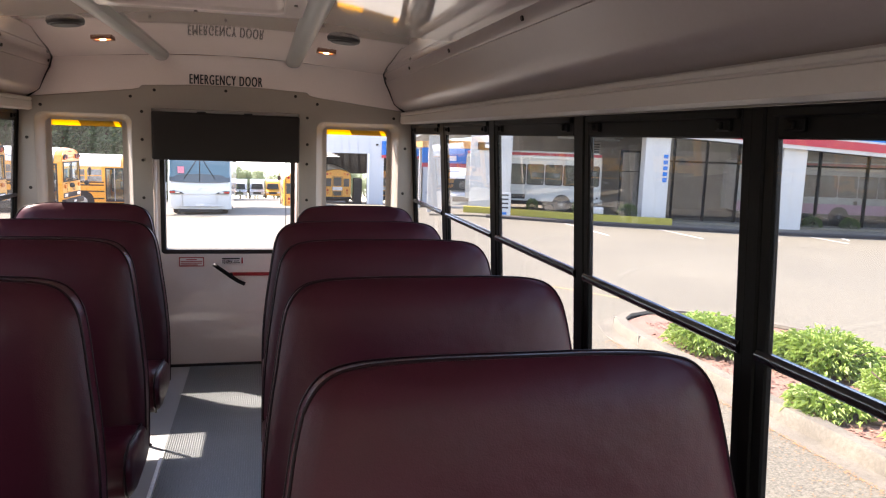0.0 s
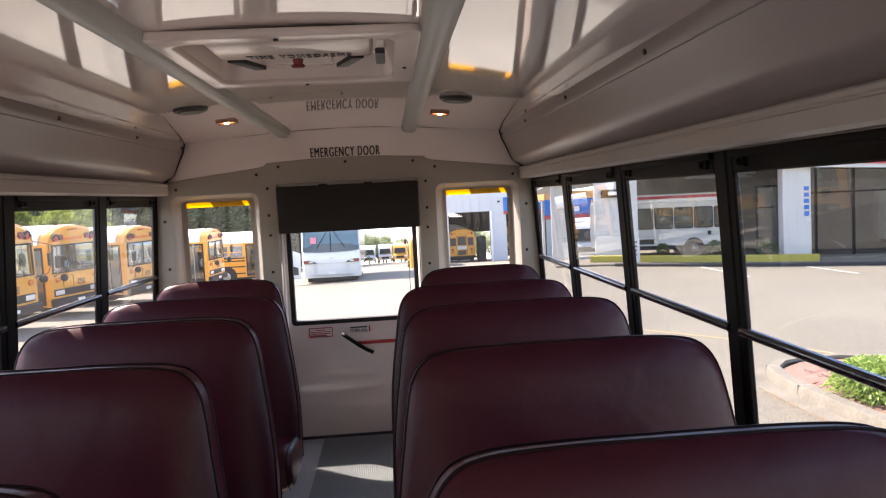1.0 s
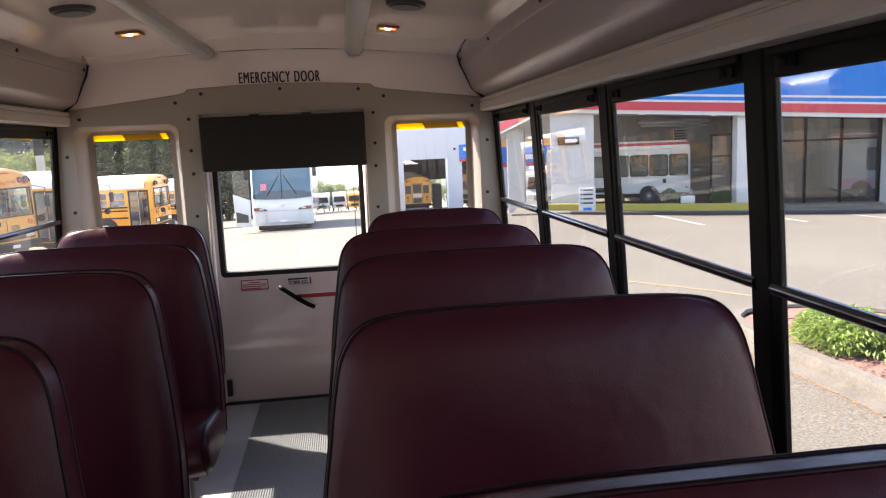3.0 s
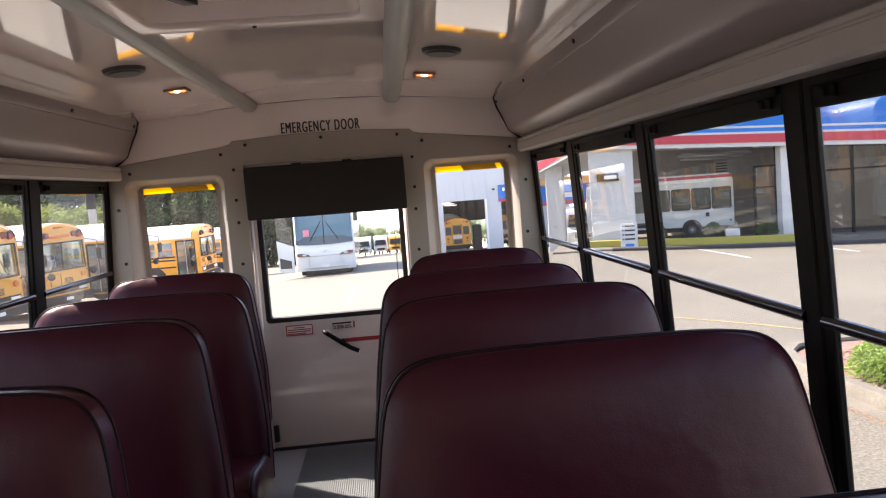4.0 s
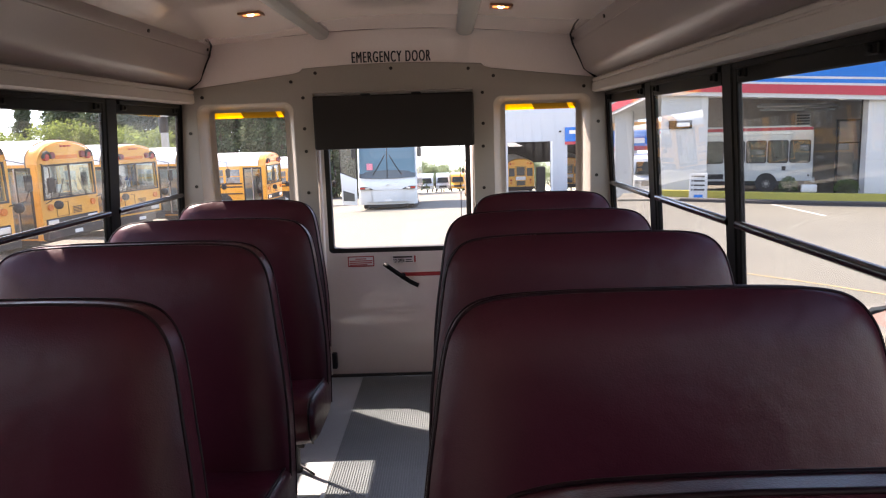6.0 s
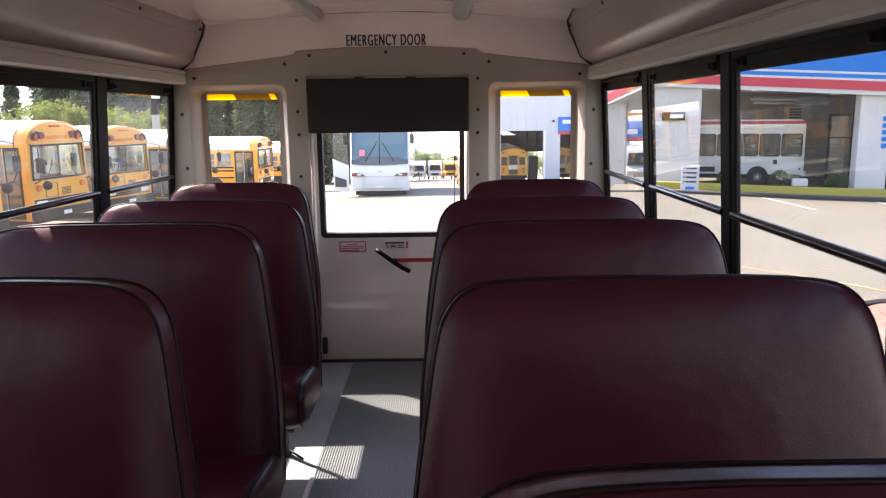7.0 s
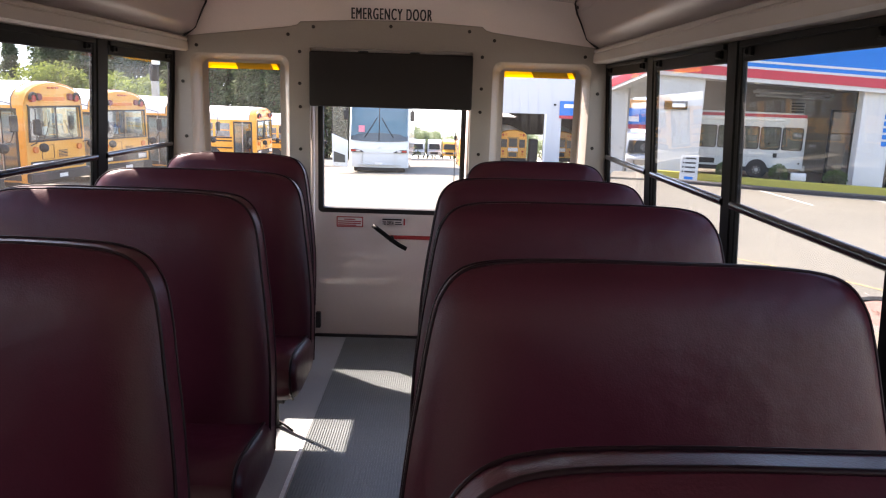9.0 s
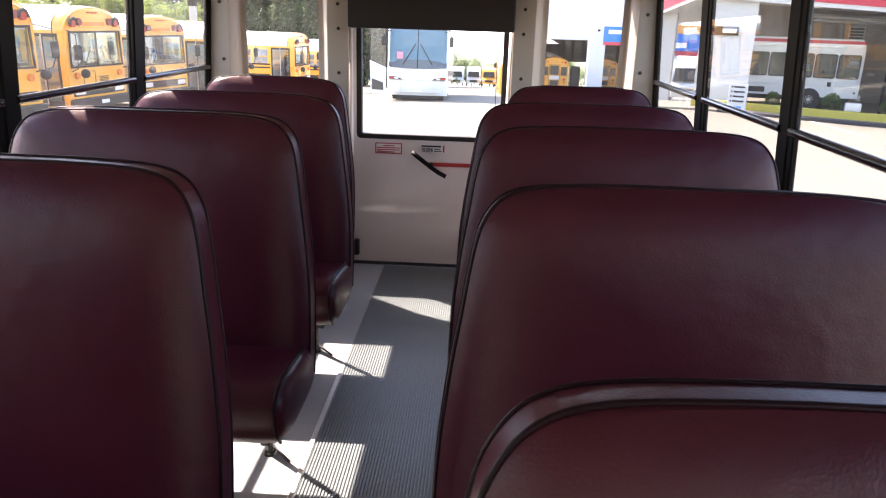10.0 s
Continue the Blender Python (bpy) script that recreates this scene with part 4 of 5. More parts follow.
def school_bus(x, y, turn, z=None, length=11.0, name="school_bus", label="yellow flat-fronted school bus with a white roof, parked in a row"):
    """A flat-fronted school bus; local y runs from its front to its rear."""
    b = thing(name, label, "bus", "parked school buses", at=pose(x, y, ground_z(y, x) if z is None else z, 0, 0, turn))
    w, floor, belt, eave, top = 1.2, 0.42, 1.55, 2.45, 3.08
    body = bmesh.new()
    section = [(-w, floor), (-w, eave - 0.1), (-w + 0.03, eave), (w - 0.03, eave), (w, eave - 0.1), (w, floor)]
    loft(body, [[(u * k, yy, floor + (v - floor) * h) for u, v in section] for yy, k, h in ((1.30, 1, 1), (length - 0.15, 1, 1), (length, 0.97, 0.99))], True, True)
    part("body", body, YELLOW, b)
    # the cab: an open shell behind the windscreen
    shell = moved(plate([(-w * 0.975, floor), (w * 0.975, floor), (w * 0.975, eave - 0.02), (-w * 0.975, eave - 0.02)], [[(-1.04, 1.52), (1.04, 1.52), (1.0, 2.38), (-1.0, 2.38)]], 0.06, 0.01), Matrix.Translation((0, 0.035, 0)))
    box(shell, w - 0.06, w, 0.05, 1.30, floor, 1.56, 0.01)
    for s in (-1, 1):
        box(shell, s * (w - 0.06), s * w, 0.05, 1.30, 2.34, eave - 0.01)
        box(shell, s * (w - 0.06), s * w, 0.04, 0.20, floor, 2.36)
        box(shell, s * (w - 0.06), s * w, 1.17, 1.30, floor, 2.36)
    box(shell, -w + 0.06, w - 0.06, 0.07, 1.30, floor, floor + 0.06)
    part("cab", shell, YELLOW, b, "yellow front panel and cab sides")
    part("driver_window", boxed(w - 0.035, w - 0.025, 0.20, 1.17, 1.56, 2.34), CABGL, b)
    # added white panel: stands in for daylight from the bus's rear windows
    part("bright_backing", boxed(-w + 0.06, w - 0.06, 1.27, 1.295, floor + 0.06, 2.42), ROOFWHITE, b, "added white panel standing in for light through the bus")
    part("dashboard", boxed(-w + 0.10, w - 0.10, 0.08, 0.42, 1.15, 1.60, 0.06), GASKET, b, "dark dashboard")
    part("driver_seat", boxed(0.30, 0.80, 0.95, 1.10, 0.9, 1.95, 0.05), STEEL, b, "dark driver seat")
    part("seat_card", boxed(0.02, 0.20, 0.40, 0.46, 1.60, 1.84, 0.01), PAPER, b, "pale paper on the dashboard")
    part("steering_wheel", tube(bmesh.new(), [(0.55 + 0.23 * math.cos(q), 0.50 + 0.10 * math.sin(q), 1.62 + 0.21 * math.sin(q)) for q in (2 * math.pi * k / 14 for k in range(14))], 0.018, 6, True), GASKET, b, "black steering wheel")
    roof = bmesh.new()
    arc = [(-w * 0.99, eave - 0.02)] + [(-w * 0.99 * math.cos(math.pi * k / 12), eave - 0.02 + (top - eave) * math.sin(math.pi * k / 12) ** 0.8) for k in range(1, 12)] + [(w * 0.99, eave - 0.02)]
    loft(roof, [[(u * k, yy, eave - 0.02 + (v - eave + 0.02) * h) for u, v in arc] for yy, k, h in ((0.36, 1.0, 1), (length - 0.4, 1, 1))], True, True)
    part("roof", roof, ROOFWHITE, b, "white roof")
    for y0, y1, e in ((0.36, 0.02, 1), (length - 0.4, length - 0.01, 1)):
        cap = bmesh.new()
        loft(cap, [[(u * k, y0 + (y1 - y0) * f, eave - 0.02 + (v - eave + 0.02) * h) for u, v in arc] for f, k, h in ((0, 1.004, 1.01), (0.5, 1.004, 0.99), (0.85, 0.985, 0.93), (1.0, 0.955, 0.86))], True, True)
        part("roof_cap", cap, YELLOW, b, "yellow rounded roof cap")
    # front
    part("windscreen", prism(bmesh.new(), [(-1.04, 1.52), (1.04, 1.52), (1.0, 2.38), (-1.0, 2.38)], "y", 0.02, 0.03), CABGL, b, "clear windscreen")
    part("windscreen_divider", boxed(-0.022, 0.022, -0.035, 0.0, 1.52, 2.38), GASKET, b)
    part("windscreen_gasket", moved(plate([(-1.08, 1.48), (1.08, 1.48), (1.04, 2.42), (-1.04, 2.42)], [[(-1.03, 1.53), (1.03, 1.53), (0.99, 2.37), (-0.99, 2.37)]], 0.03), Matrix.Translation((0, -0.02, 0))), GASKET, b)
    for s in (-1, 1):
        part("wiper", tube(bmesh.new(), [(s * 0.62, -0.05, 1.48), (s * 0.45, -0.06, 1.72), (s * 0.30, -0.055, 2.02)], 0.012, 5), GASKET, b)
        part("warning_lamp", cyl(bmesh.new(), (s * 0.86, -0.02, 2.62), (0, -1, 0), 0.10, 0.10, 16), REDLENS, b, "red warning lamp")
        part("warning_lamp", cyl(bmesh.new(), (s * 0.62, -0.02, 2.655), (0, -1, 0), 0.095, 0.09, 16), DULLRED, b, "dull red warning lamp")
        part("lamp_visor", tube(bmesh.new(), [(s * 0.86 + 0.13 * math.cos(q), -0.06, 2.62 + 0.13 * math.sin(q)) for q in (-0.3, 0.2, 0.8, 1.57, 2.3, 2.9, 3.4)], 0.045, 6), GASKET, b)
        part("signal_lamp", cyl(bmesh.new(), (s * 0.88, -0.03, 1.28), (0, -1, 0), 0.085, 0.06, 14), AMBER, b, "amber signal lamp")
        part("headlamp", boxed(s * 0.62, s * 1.02, -0.035, 0.02, 0.78, 0.93, 0.01), CHROME, b, "paired headlamps")
        arm = bmesh.new()
        tube(arm, [(s * 1.05, -0.03, 1.40), (s * 1.22, -0.35, 1.50), (s * 1.28, -0.42, 1.75)], 0.014, 5)
        tube(arm, [(s * 1.10, -0.03, 2.45), (s * 1.26, -0.40, 2.35), (s * 1.28, -0.42, 1.75)], 0.014, 5)
        part("mirror_arm", arm, GASKET, b)
        part("mirror", boxed(s * 1.17, s * 1.38, -0.46, -0.38, 1.72, 2.10, 0.02), GASKET, b, "black mirror")
        ball = bmesh.new()
        bmesh.ops.create_uvsphere(ball, u_segments=12, v_segments=8, radius=0.12, matrix=Matrix.Translation((s * 0.98, -0.36, 1.36)))
        part("cross_mirror", ball, GASKET, b)
    part("cap_lip", tube(bmesh.new(), [(u * 0.962, 0.012, eave + 0.01 + (v - eave + 0.02) * 0.872) for u, v in arc], 0.020, 6), YELLOW, b, "moulded lip round the roof cap")
    part("cap_seam", tube(bmesh.new(), [(u * 1.010, 0.35, eave - 0.01 + (v - eave + 0.02) * 1.015) for u, v in arc], 0.010, 5), GASKET, b, "dark seam behind the roof cap")
    for u in (-0.16, 0.0, 0.16):
        part("marker_lamp", boxed(u - 0.05, u + 0.05, -0.012, 0.05, 2.87, 2.915, 0.008), REDLENS, b)
    sign = part("name_board", boxed(-0.55, 0.55, 0.005, 0.03, 2.50, 2.70, 0.01), YELLOW, b)
    part("name_bar", boxed(-0.45, 0.45, -0.004, 0.006, 2.55, 2.65), AMBER, sign)
    part("grille", boxed(-0.02, 0.42, -0.012, 0.01, 1.02, 1.24, 0.01), YELLOW, b, "louvred grille panel")
    for k in range(5):
        part("louvre", boxed(0.02, 0.38, -0.024, -0.008, 1.035 + 0.04 * k, 1.055 + 0.04 * k), GASKET, b, "black grille slot")
    part("service_hatch", moved(plate(rounded(-0.62, -0.14, 1.0, 1.38, 0.03), [rounded(-0.612, -0.148, 1.008, 1.372, 0.028)], 0.012), Matrix.Translation((0, -0.004, 0))), GASKET, b)
    part("lamp_panel", boxed(-1.06, 1.06, -0.02, 0.02, 0.74, 0.97, 0.01), GASKET, b)
    part("bumper", boxed(-1.2, 1.2, -0.14, 0.06, 0.42, 0.68, 0.03), GASKET, b, "black front bumper")
    part("plate", boxed(-0.16, 0.16, -0.15, -0.135, 0.50, 0.60), PAPER, b)
    # sides
    for s in (-1, 1):
        first = 1.28 if s < 0 else 1.0
        n = int((length - first - 0.6) / 0.86)
        for k in range(n):
            y0 = first + 0.86 * k
            win = part("side_window", boxed(s * (w - 0.005), s * (w + 0.012), y0 + 0.07, y0 + 0.80, 1.60, 2.26, 0.01), BUSGL, b, "opaque side window with reflections painted as blotches")
            part("window_bar", boxed(s * (w + 0.008), s * (w + 0.02), y0 + 0.05, y0 + 0.82, 1.90, 1.94), YELLOW, win)
        for zz in (0.62, 1.02, 1.36, 1.52):
            part("rub_rail", boxed(s * w, s * (w + 0.022), 1.24 if s < 0 else 0.4, length - 0.1, zz, zz + 0.07, 0.008), GASKET, b, "black rub rail")
        for yy in (2.35 if length > 9 else 1.9, length - 3.0):
            part("wheel_arch", cyl(bmesh.new(), (s * (w - 0.02), yy, 0.5), (1, 0, 0), 0.60, 0.08, 28), GASKET, b)
            wheel("wheel", b, s * (w - 0.10), yy, 0.50, 0.26, s)
    fr = bmesh.new()
    for y0, y1 in ((0.20, 0.27), (0.655, 0.725), (1.10, 1.17)):
        box(fr, -w - 0.014, -w + 0.02, y0, y1, 0.48, 2.36, 0.005)
    for z0, z1 in ((0.48, 0.62), (2.27, 2.36)):
        box(fr, -w - 0.010, -w + 0.016, 0.24, 1.14, z0, z1, 0.004)
    leaf = part("entry_door", fr, GASKET, b, "black-framed folding door with glass")
    part("door_divider", boxed(-w - 0.026, -w - 0.014, 0.67, 0.71, 0.52, 2.34, 0.004), RIM, leaf, "pale middle strip")
    for y0 in (0.26, 0.72):
        part("door_pane", boxed(-w - 0.002, -w + 0.008, y0, y0 + 0.40, 0.60, 2.28), CABGL, leaf)
    part("underbody", boxed(-1.05, 1.05, 0.3, length - 0.2, 0.28, 0.44), GASKET, b)
    # rear
    for x0, x1, z0, z1 in ((-1.02, -0.52, 1.55, 2.25), (0.52, 1.02, 1.55, 2.25), (-0.36, 0.36, 1.60, 2.35), (-0.36, 0.36, 0.75, 1.15)):
        part("rear_window", boxed(x0, x1, length - 0.01, length + 0.012, z0, z1, 0.01), DARKGL, b)
    part("rear_door_panel", moved(plate([(-0.44, 0.60), (0.44, 0.60), (0.44, 2.42), (-0.44, 2.42)], [[(-0.41, 0.63), (0.41, 0.63), (0.41, 2.39), (-0.41, 2.39)]], 0.012), Matrix.Translation((0, length + 0.004, 0))), GASKET, b)
    part("rear_sign", boxed(-0.42, 0.42, length + 0.004, length + 0.014, 1.22, 1.52), PAPER, b, "white notice on the rear door")
    part("rear_bumper", boxed(-1.2, 1.2, length - 0.05, length + 0.14, 0.42, 0.66, 0.03), GASKET, b)
    for s in (-1, 1):
        for u, zz, mt in ((0.88, 2.62, REDLENS), (0.62, 2.66, AMBER), (0.84, 1.22, REDLENS), (0.84, 0.98, AMBER)):
            part("rear_lamp", cyl(bmesh.new(), (s * u, length, zz), (0, 1, 0), 0.09, 0.05, 14), mt, b)
    return b


school_bus(-9.9, 11.0, 80)
school_bus(-10.1, 15.6, 78)
school_bus(-10.3, 20.3, 80)
school_bus(-10.4, 24.9, 73)
school_bus(-9.7, 29.6, 76)
school_bus(-8.75, 37.8, 84)
school_bus(-7.2, 44.6, 92)
school_bus(2.68, 60.0, 180, ground_z(60) + 0.1, label="yellow school bus seen from behind beside the garage")
school_bus(6.44, 74.8, 180, ground_z(64.8), label="yellow school bus standing in the open garage bay")
school_bus(12.7, 78.5, 172, ground_z(67), label="yellow school bus in the second garage bay")


def coach(x, y, turn):
    """A tall white touring coach with its front door swung open."""
    c = thing("coach", "tall white touring coach with blue-tinted windscreen and open front door", "coach", at=pose(x, y, ground_z(y, x), 0, 0, turn))
    w, length = 1.29, 12.0
    side = [(0.10, 0.22), (0.02, 0.50), (0.0, 0.88), (0.03, 1.22), (0.08, 1.36), (0.30, 2.6), (0.52, 3.35), (0.85, 3.52), (length, 3.52), (length, 0.22)]
    steps = ((-w, 0.16, 0.985), (-w + 0.05, 0.09, 0.995), (-w + 0.14, 0.04, 1), (-w * 0.5, 0.0, 1), (0, -0.02, 1), (w * 0.5, 0, 1), (w - 0.14, 0.04, 1), (w - 0.05, 0.09, 0.995), (w, 0.16, 0.985))
    part("body", loft(bmesh.new(), [[(u, yy + f, 0.22 + (zz - 0.22) * h) for yy, zz in side] for u, f, h in steps], True, True), COACHW, c)

    def face(u, z):
        """Distance of the front skin at a half width and height."""
        return float(np.interp(abs(u), (0, 0.645, 1.15, 1.24, 1.29), (-0.02, 0.0, 0.04, 0.09, 0.16)) + np.interp(z, (0.88, 1.22, 1.36, 2.6, 3.35), (0.0, 0.03, 0.08, 0.30, 0.52)))
    for s in (-1, 1):
        g = bmesh.new()
        loft(g, [[(s * u0, face(u0, z) - 0.045, z) for u0 in (0.02, 0.35, 0.645, 0.9, 1.15, 1.22)] for z in (1.40, 1.78, 2.2, 2.6, 2.9, 3.3)], False)
        part("windscreen", g, BLUEGL, c, "blue-tinted windscreen half")
        d = bmesh.new()
        loft(d, [[(s * u0, face(u0, z) - 0.055, z) for u0 in (0.0, 0.35, 0.645, 0.9, 1.15, 1.24)] for z in (1.345, 1.50, 1.72)], False)
        for v in d.verts:
            v.co.z -= 0.10 * (abs(v.co.x) / 1.23) ** 2 * (v.co.z > 1.6) - 0.05 * (abs(v.co.x) / 1.23) ** 2 * (v.co.z < 1.4)
        part("dash_band", d, DARKGL, c, "dark band at the foot of the windscreen")
        part("wiper", tube(bmesh.new(), [(s * 0.62, 0.04, 1.52), (s * 0.30, 0.13, 2.02), (s * 0.10, 0.20, 2.36)], 0.018, 5), GASKET, c, "black wiper")
        lampb = bmesh.new()
        prism(lampb, [(s * 0.62, 0.875), (s * 1.20, 0.890), (s * 1.23, 1.005), (s * 1.02, 1.015), (s * 0.74, 0.955)], "y", -0.035, 0.16)
        hl = part("headlamp", lampb, DARKGL, c, "slanted dark headlamp")
        part("lamp_glass", boxed(s * 0.80, s * 0.98, -0.045, -0.03, 0.905, 0.97, 0.01), CHROME, hl, "bright lamp")
        part("signal_lens", boxed(s * 1.00, s * 1.20, -0.043, -0.02, 0.91, 0.985, 0.01), REDLENS, hl, "red-orange signal lens")
        part("mirror_arm", tube(bmesh.new(), [(s * 1.15, 0.35, 2.85), (s * 1.36, 0.0, 2.90), (s * 1.42, -0.10, 2.70)], 0.025, 6), GASKET, c)
        part("mirror", boxed(s * 1.33, s * 1.52, -0.16, -0.04, 2.25, 2.70, 0.05), GASKET, c, "black mirror")
        for yy in (2.6, 9.0):
            wheel("wheel", c, s * 1.13, yy, 0.52, 0.30, s)
        part("front_tyre_foot", boxed(s * 0.80, s * 1.12, 0.5, 1.1, 0.0, 0.25, 0.04), TYRE, c)
        part("side_glass", boxed(s * 1.275, s * 1.30, 1.6, length - 0.4, 1.95, 3.0, 0.02), DARKGL, c)
        part("bumper_joint", boxed(s * 0.70, s * 0.712, -0.032, 0.02, 0.28, 0.86), RIM, c)
    part("centre_post", tube(bmesh.new(), [(0, -0.01, 1.40), (0, 0.20, 2.3), (0, 0.42, 3.3)], 0.02, 6), GASKET, c, "thin centre post of the windscreen")
    part("bumper_seam", boxed(-1.20, 1.20, -0.030, 0.05, 0.855, 0.868), RIM, c)
    part("lower_seam", boxed(-0.95, 0.95, -0.026, 0.05, 0.335, 0.345), RIM, c)
    # a black block takes the place of the shade below the bumper
    part("gap_shade_block", boxed(-0.90, 0.90, 0.10, 0.5, 0.08, 0.24, 0.02), GASKET, c, "black block put in for the shaded gap under the bumper")
    part("plate", boxed(-0.16, 0.16, -0.05, -0.02, 0.36, 0.48), PAPER, c)
    part("badge", prism(bmesh.new(), [(-0.12, 1.03), (-0.03, 1.07), (0.02, 1.13), (0.13, 1.13), (0.05, 1.07), (0.0, 1.03)], "y", -0.035, 0.0), RIM, c)
    part("card", boxed(-0.88, -0.62, 0.03, 0.04, 1.74, 2.02), material("pink_card", (0.75, 0.25, 0.33), 0.6), c, "pink card inside the windscreen")
    door = prism(bmesh.new(), [(-1.98, 0.28), (-1.34, 0.22), (-1.32, 1.36), (-2.02, 1.66)], "y", -0.12, -0.06, 0.015)
    d = part("entry_door", door, COACHW, c, "white door swung open beside the front")
    part("door_window", prism(bmesh.new(), [(-2.02, 1.68), (-1.32, 1.38), (-1.34, 3.0), (-1.98, 3.05)], "y", -0.11, -0.07), CABGL, d, "clear door glass")
    fr = bmesh.new()
    tube(fr, [(-2.01, -0.09, 1.68), (-1.98, -0.09, 3.05), (-1.34, -0.09, 3.0), (-1.32, -0.09, 1.38)], 0.035, 6, True)
    part("door_window_frame", fr, GASKET, d, "black frame of the door glass")
    part("door_low_window", prism(bmesh.new(), [(-1.93, 0.44), (-1.44, 0.42), (-1.44, 0.74), (-1.93, 0.90)], "y", -0.135, -0.115), DARKGL, d)
    return c


coach(-2.43, 32.0, 1)


def shuttle(name, label, x, y, turn, length=8.0, z=None):
    """A white cutaway shuttle bus seen from its side; local x runs along it."""
    c = thing(name, label, "bus", at=pose(x, y, ground_z(y) if z is None else z, 0, 0, turn))
    body = bmesh.new()
    side = [(0, 0.5), (-0.02, 1.2), (0, 2.60), (0.10, 2.92), (0.30, 3.02), (length - 0.25, 3.02), (length - 0.06, 2.92), (length, 2.6), (length, 0.5)]
    prism(body, side, "y", 0, 2.35, 0.05)
    part("body", body, COACHW, c)
    k = 0
    while length - 0.97 - 0.92 * k > 0.2:
        x0 = length - 0.97 - 0.92 * k
        x1 = x0 + 0.82
        k += 1
        win = part("side_window", prism(bmesh.new(), rounded(x0, x1, 1.36, 2.34, 0.09), "y", -0.012, 0.02), SHUTGL, c, "opaque side window with the green view put into its colour")
        part("window_gasket", moved(plate(rounded(x0 - 0.03, x1 + 0.03, 1.33, 2.37, 0.11), [rounded(x0 + 0.03, x1 - 0.03, 1.39, 2.31, 0.07)], 0.025), Matrix.Translation((0, -0.02, 0))), GASKET, win, "black rubber surround")
        part("window_bar", boxed(x0, x1, -0.024, -0.008, 1.98, 2.01), GASKET, win)
    part("stripe", boxed(0.05, length - 0.05, -0.010, 0.01, 2.80, 2.94, 0.004), REDBAND, c, "red roof stripe")
    part("gutter", boxed(0.05, length - 0.9, -0.05, 0.01, 2.62, 2.74, 0.02), ROOFWHITE, c, "white gutter rail")
    part("skirt_line", boxed(0.05, length - 0.05, -0.006, 0.01, 0.98, 1.0), RIM, c)
    part("bumper", boxed(length - 0.05, length + 0.12, 0.05, 2.3, 0.42, 0.66, 0.03), RIM, c)
    part("filler_door", boxed(5.55, 5.72, -0.012, 0.01, 0.98, 1.18, 0.01), GASKET, c)
    part("skirt_vent", boxed(2.1, 3.05, -0.012, 0.01, 0.60, 0.84, 0.01), GASKET, c, "dark vent in the skirt")
    part("tail_lamp", boxed(length - 0.22, length - 0.14, -0.012, 0.01, 0.72, 0.80, 0.01), GASKET, c)
    for xx in (0.9, 4.91):
        part("wheel_arch", cyl(bmesh.new(), (xx, 0.0, 0.42), (0, 1, 0), 0.46, 0.05, 24), GASKET, c)
        t = part("tyre", cyl(bmesh.new(), (xx, 0.08, 0.39), (0, 1, 0), 0.39, 0.26, 24), TYRE, c, "black tyre")
        part("rim", cyl(bmesh.new(), (xx, -0.055, 0.39), (0, -1, 0), 0.215, 0.02, 18, 0.20), STEEL, t, "dark wheel disc")
        part("hub", cyl(bmesh.new(), (xx, -0.07, 0.39), (0, -1, 0), 0.10, 0.05, 14, 0.07), RIM, t, "bright hub")
        for q in range(8):
            part("slot", cyl(bmesh.new(), (xx + 0.155 * math.cos(q * 0.785), -0.068, 0.39 + 0.155 * math.sin(q * 0.785)), (0, -1, 0), 0.026, 0.012, 8), RIM, t)
    part("underbody", boxed(0.3, length - 0.3, 0.2, 2.2, 0.3, 0.52), GASKET, c)
    return c


def far_van(x, y, mat, label):
    v = thing("parked_van", label, "van", "vehicles parked far down the lot", at=pose(x, y, ground_z(y, x)))
    body = bmesh.new()
    side = [(0.0, 0.4), (-0.02, 1.0), (0.5, 1.25), (0.95, 2.2), (1.2, 2.35), (5.4, 2.4), (5.5, 0.4)]
    loft(body, [[(u, yy, zz) for yy, zz in side] for u in (-0.98, -0.8, 0.8, 0.98)], True, True)
    part("body", body, mat, v)
    part("windscreen", prism(bmesh.new(), [(-0.82, 1.30), (0.82, 1.30), (0.74, 2.05), (-0.74, 2.05)], "y", 0.40, 0.56), DARKGL, v)
    part("grille", boxed(-0.55, 0.55, -0.05, 0.01, 0.62, 0.92, 0.01), GASKET, v)
    for s in (-1, 1):
        part("headlamp", boxed(s * 0.6, s * 0.92, -0.05, 0.02, 0.75, 0.95, 0.01), CHROME, v)
        for yy in (0.95, 4.4):
            wheel("wheel", v, s * 0.88, yy, 0.36, 0.22, s)


far_van(-3.12, 106, COACHW, "white van parked far down the lot")
far_van(-0.72, 107, COACHW, "white box van parked far down the lot")
far_van(1.45, 106, YELLOW, "yellow school van parked far down the lot")
# ---- dealership building ----
C1 = Vector((11.1, 33.1))
U, V = Vector((0.951, -0.309)), Vector((0.309, 0.951))
BASE = -2.03


def site(u, v, z=0.0):
    p = C1 + U * u + V * v
    return (p.x, p.y, z)


FACE = pose(C1.x, C1.y, 0, 0, 0, -18)
hall = thing("dealership", "white building with blue and red fascia and dark glazing", "building", at=FACE)


def fascia(u):
    return 2.56 - 0.0625 * u


def band(name, z0, z1, v0, v1, mat, label, u0=-1.6, u1=30.0):
    bm = bmesh.new()
    loft(bm, [[(u, v0, fascia(u) + z0), (u, v1, fascia(u) + z0), (u, v1, fascia(u) + z1), (u, v0, fascia(u) + z1)] for u in (u0, u1)], True, True)
    return part(name, bm, mat, hall, label, smooth=False)


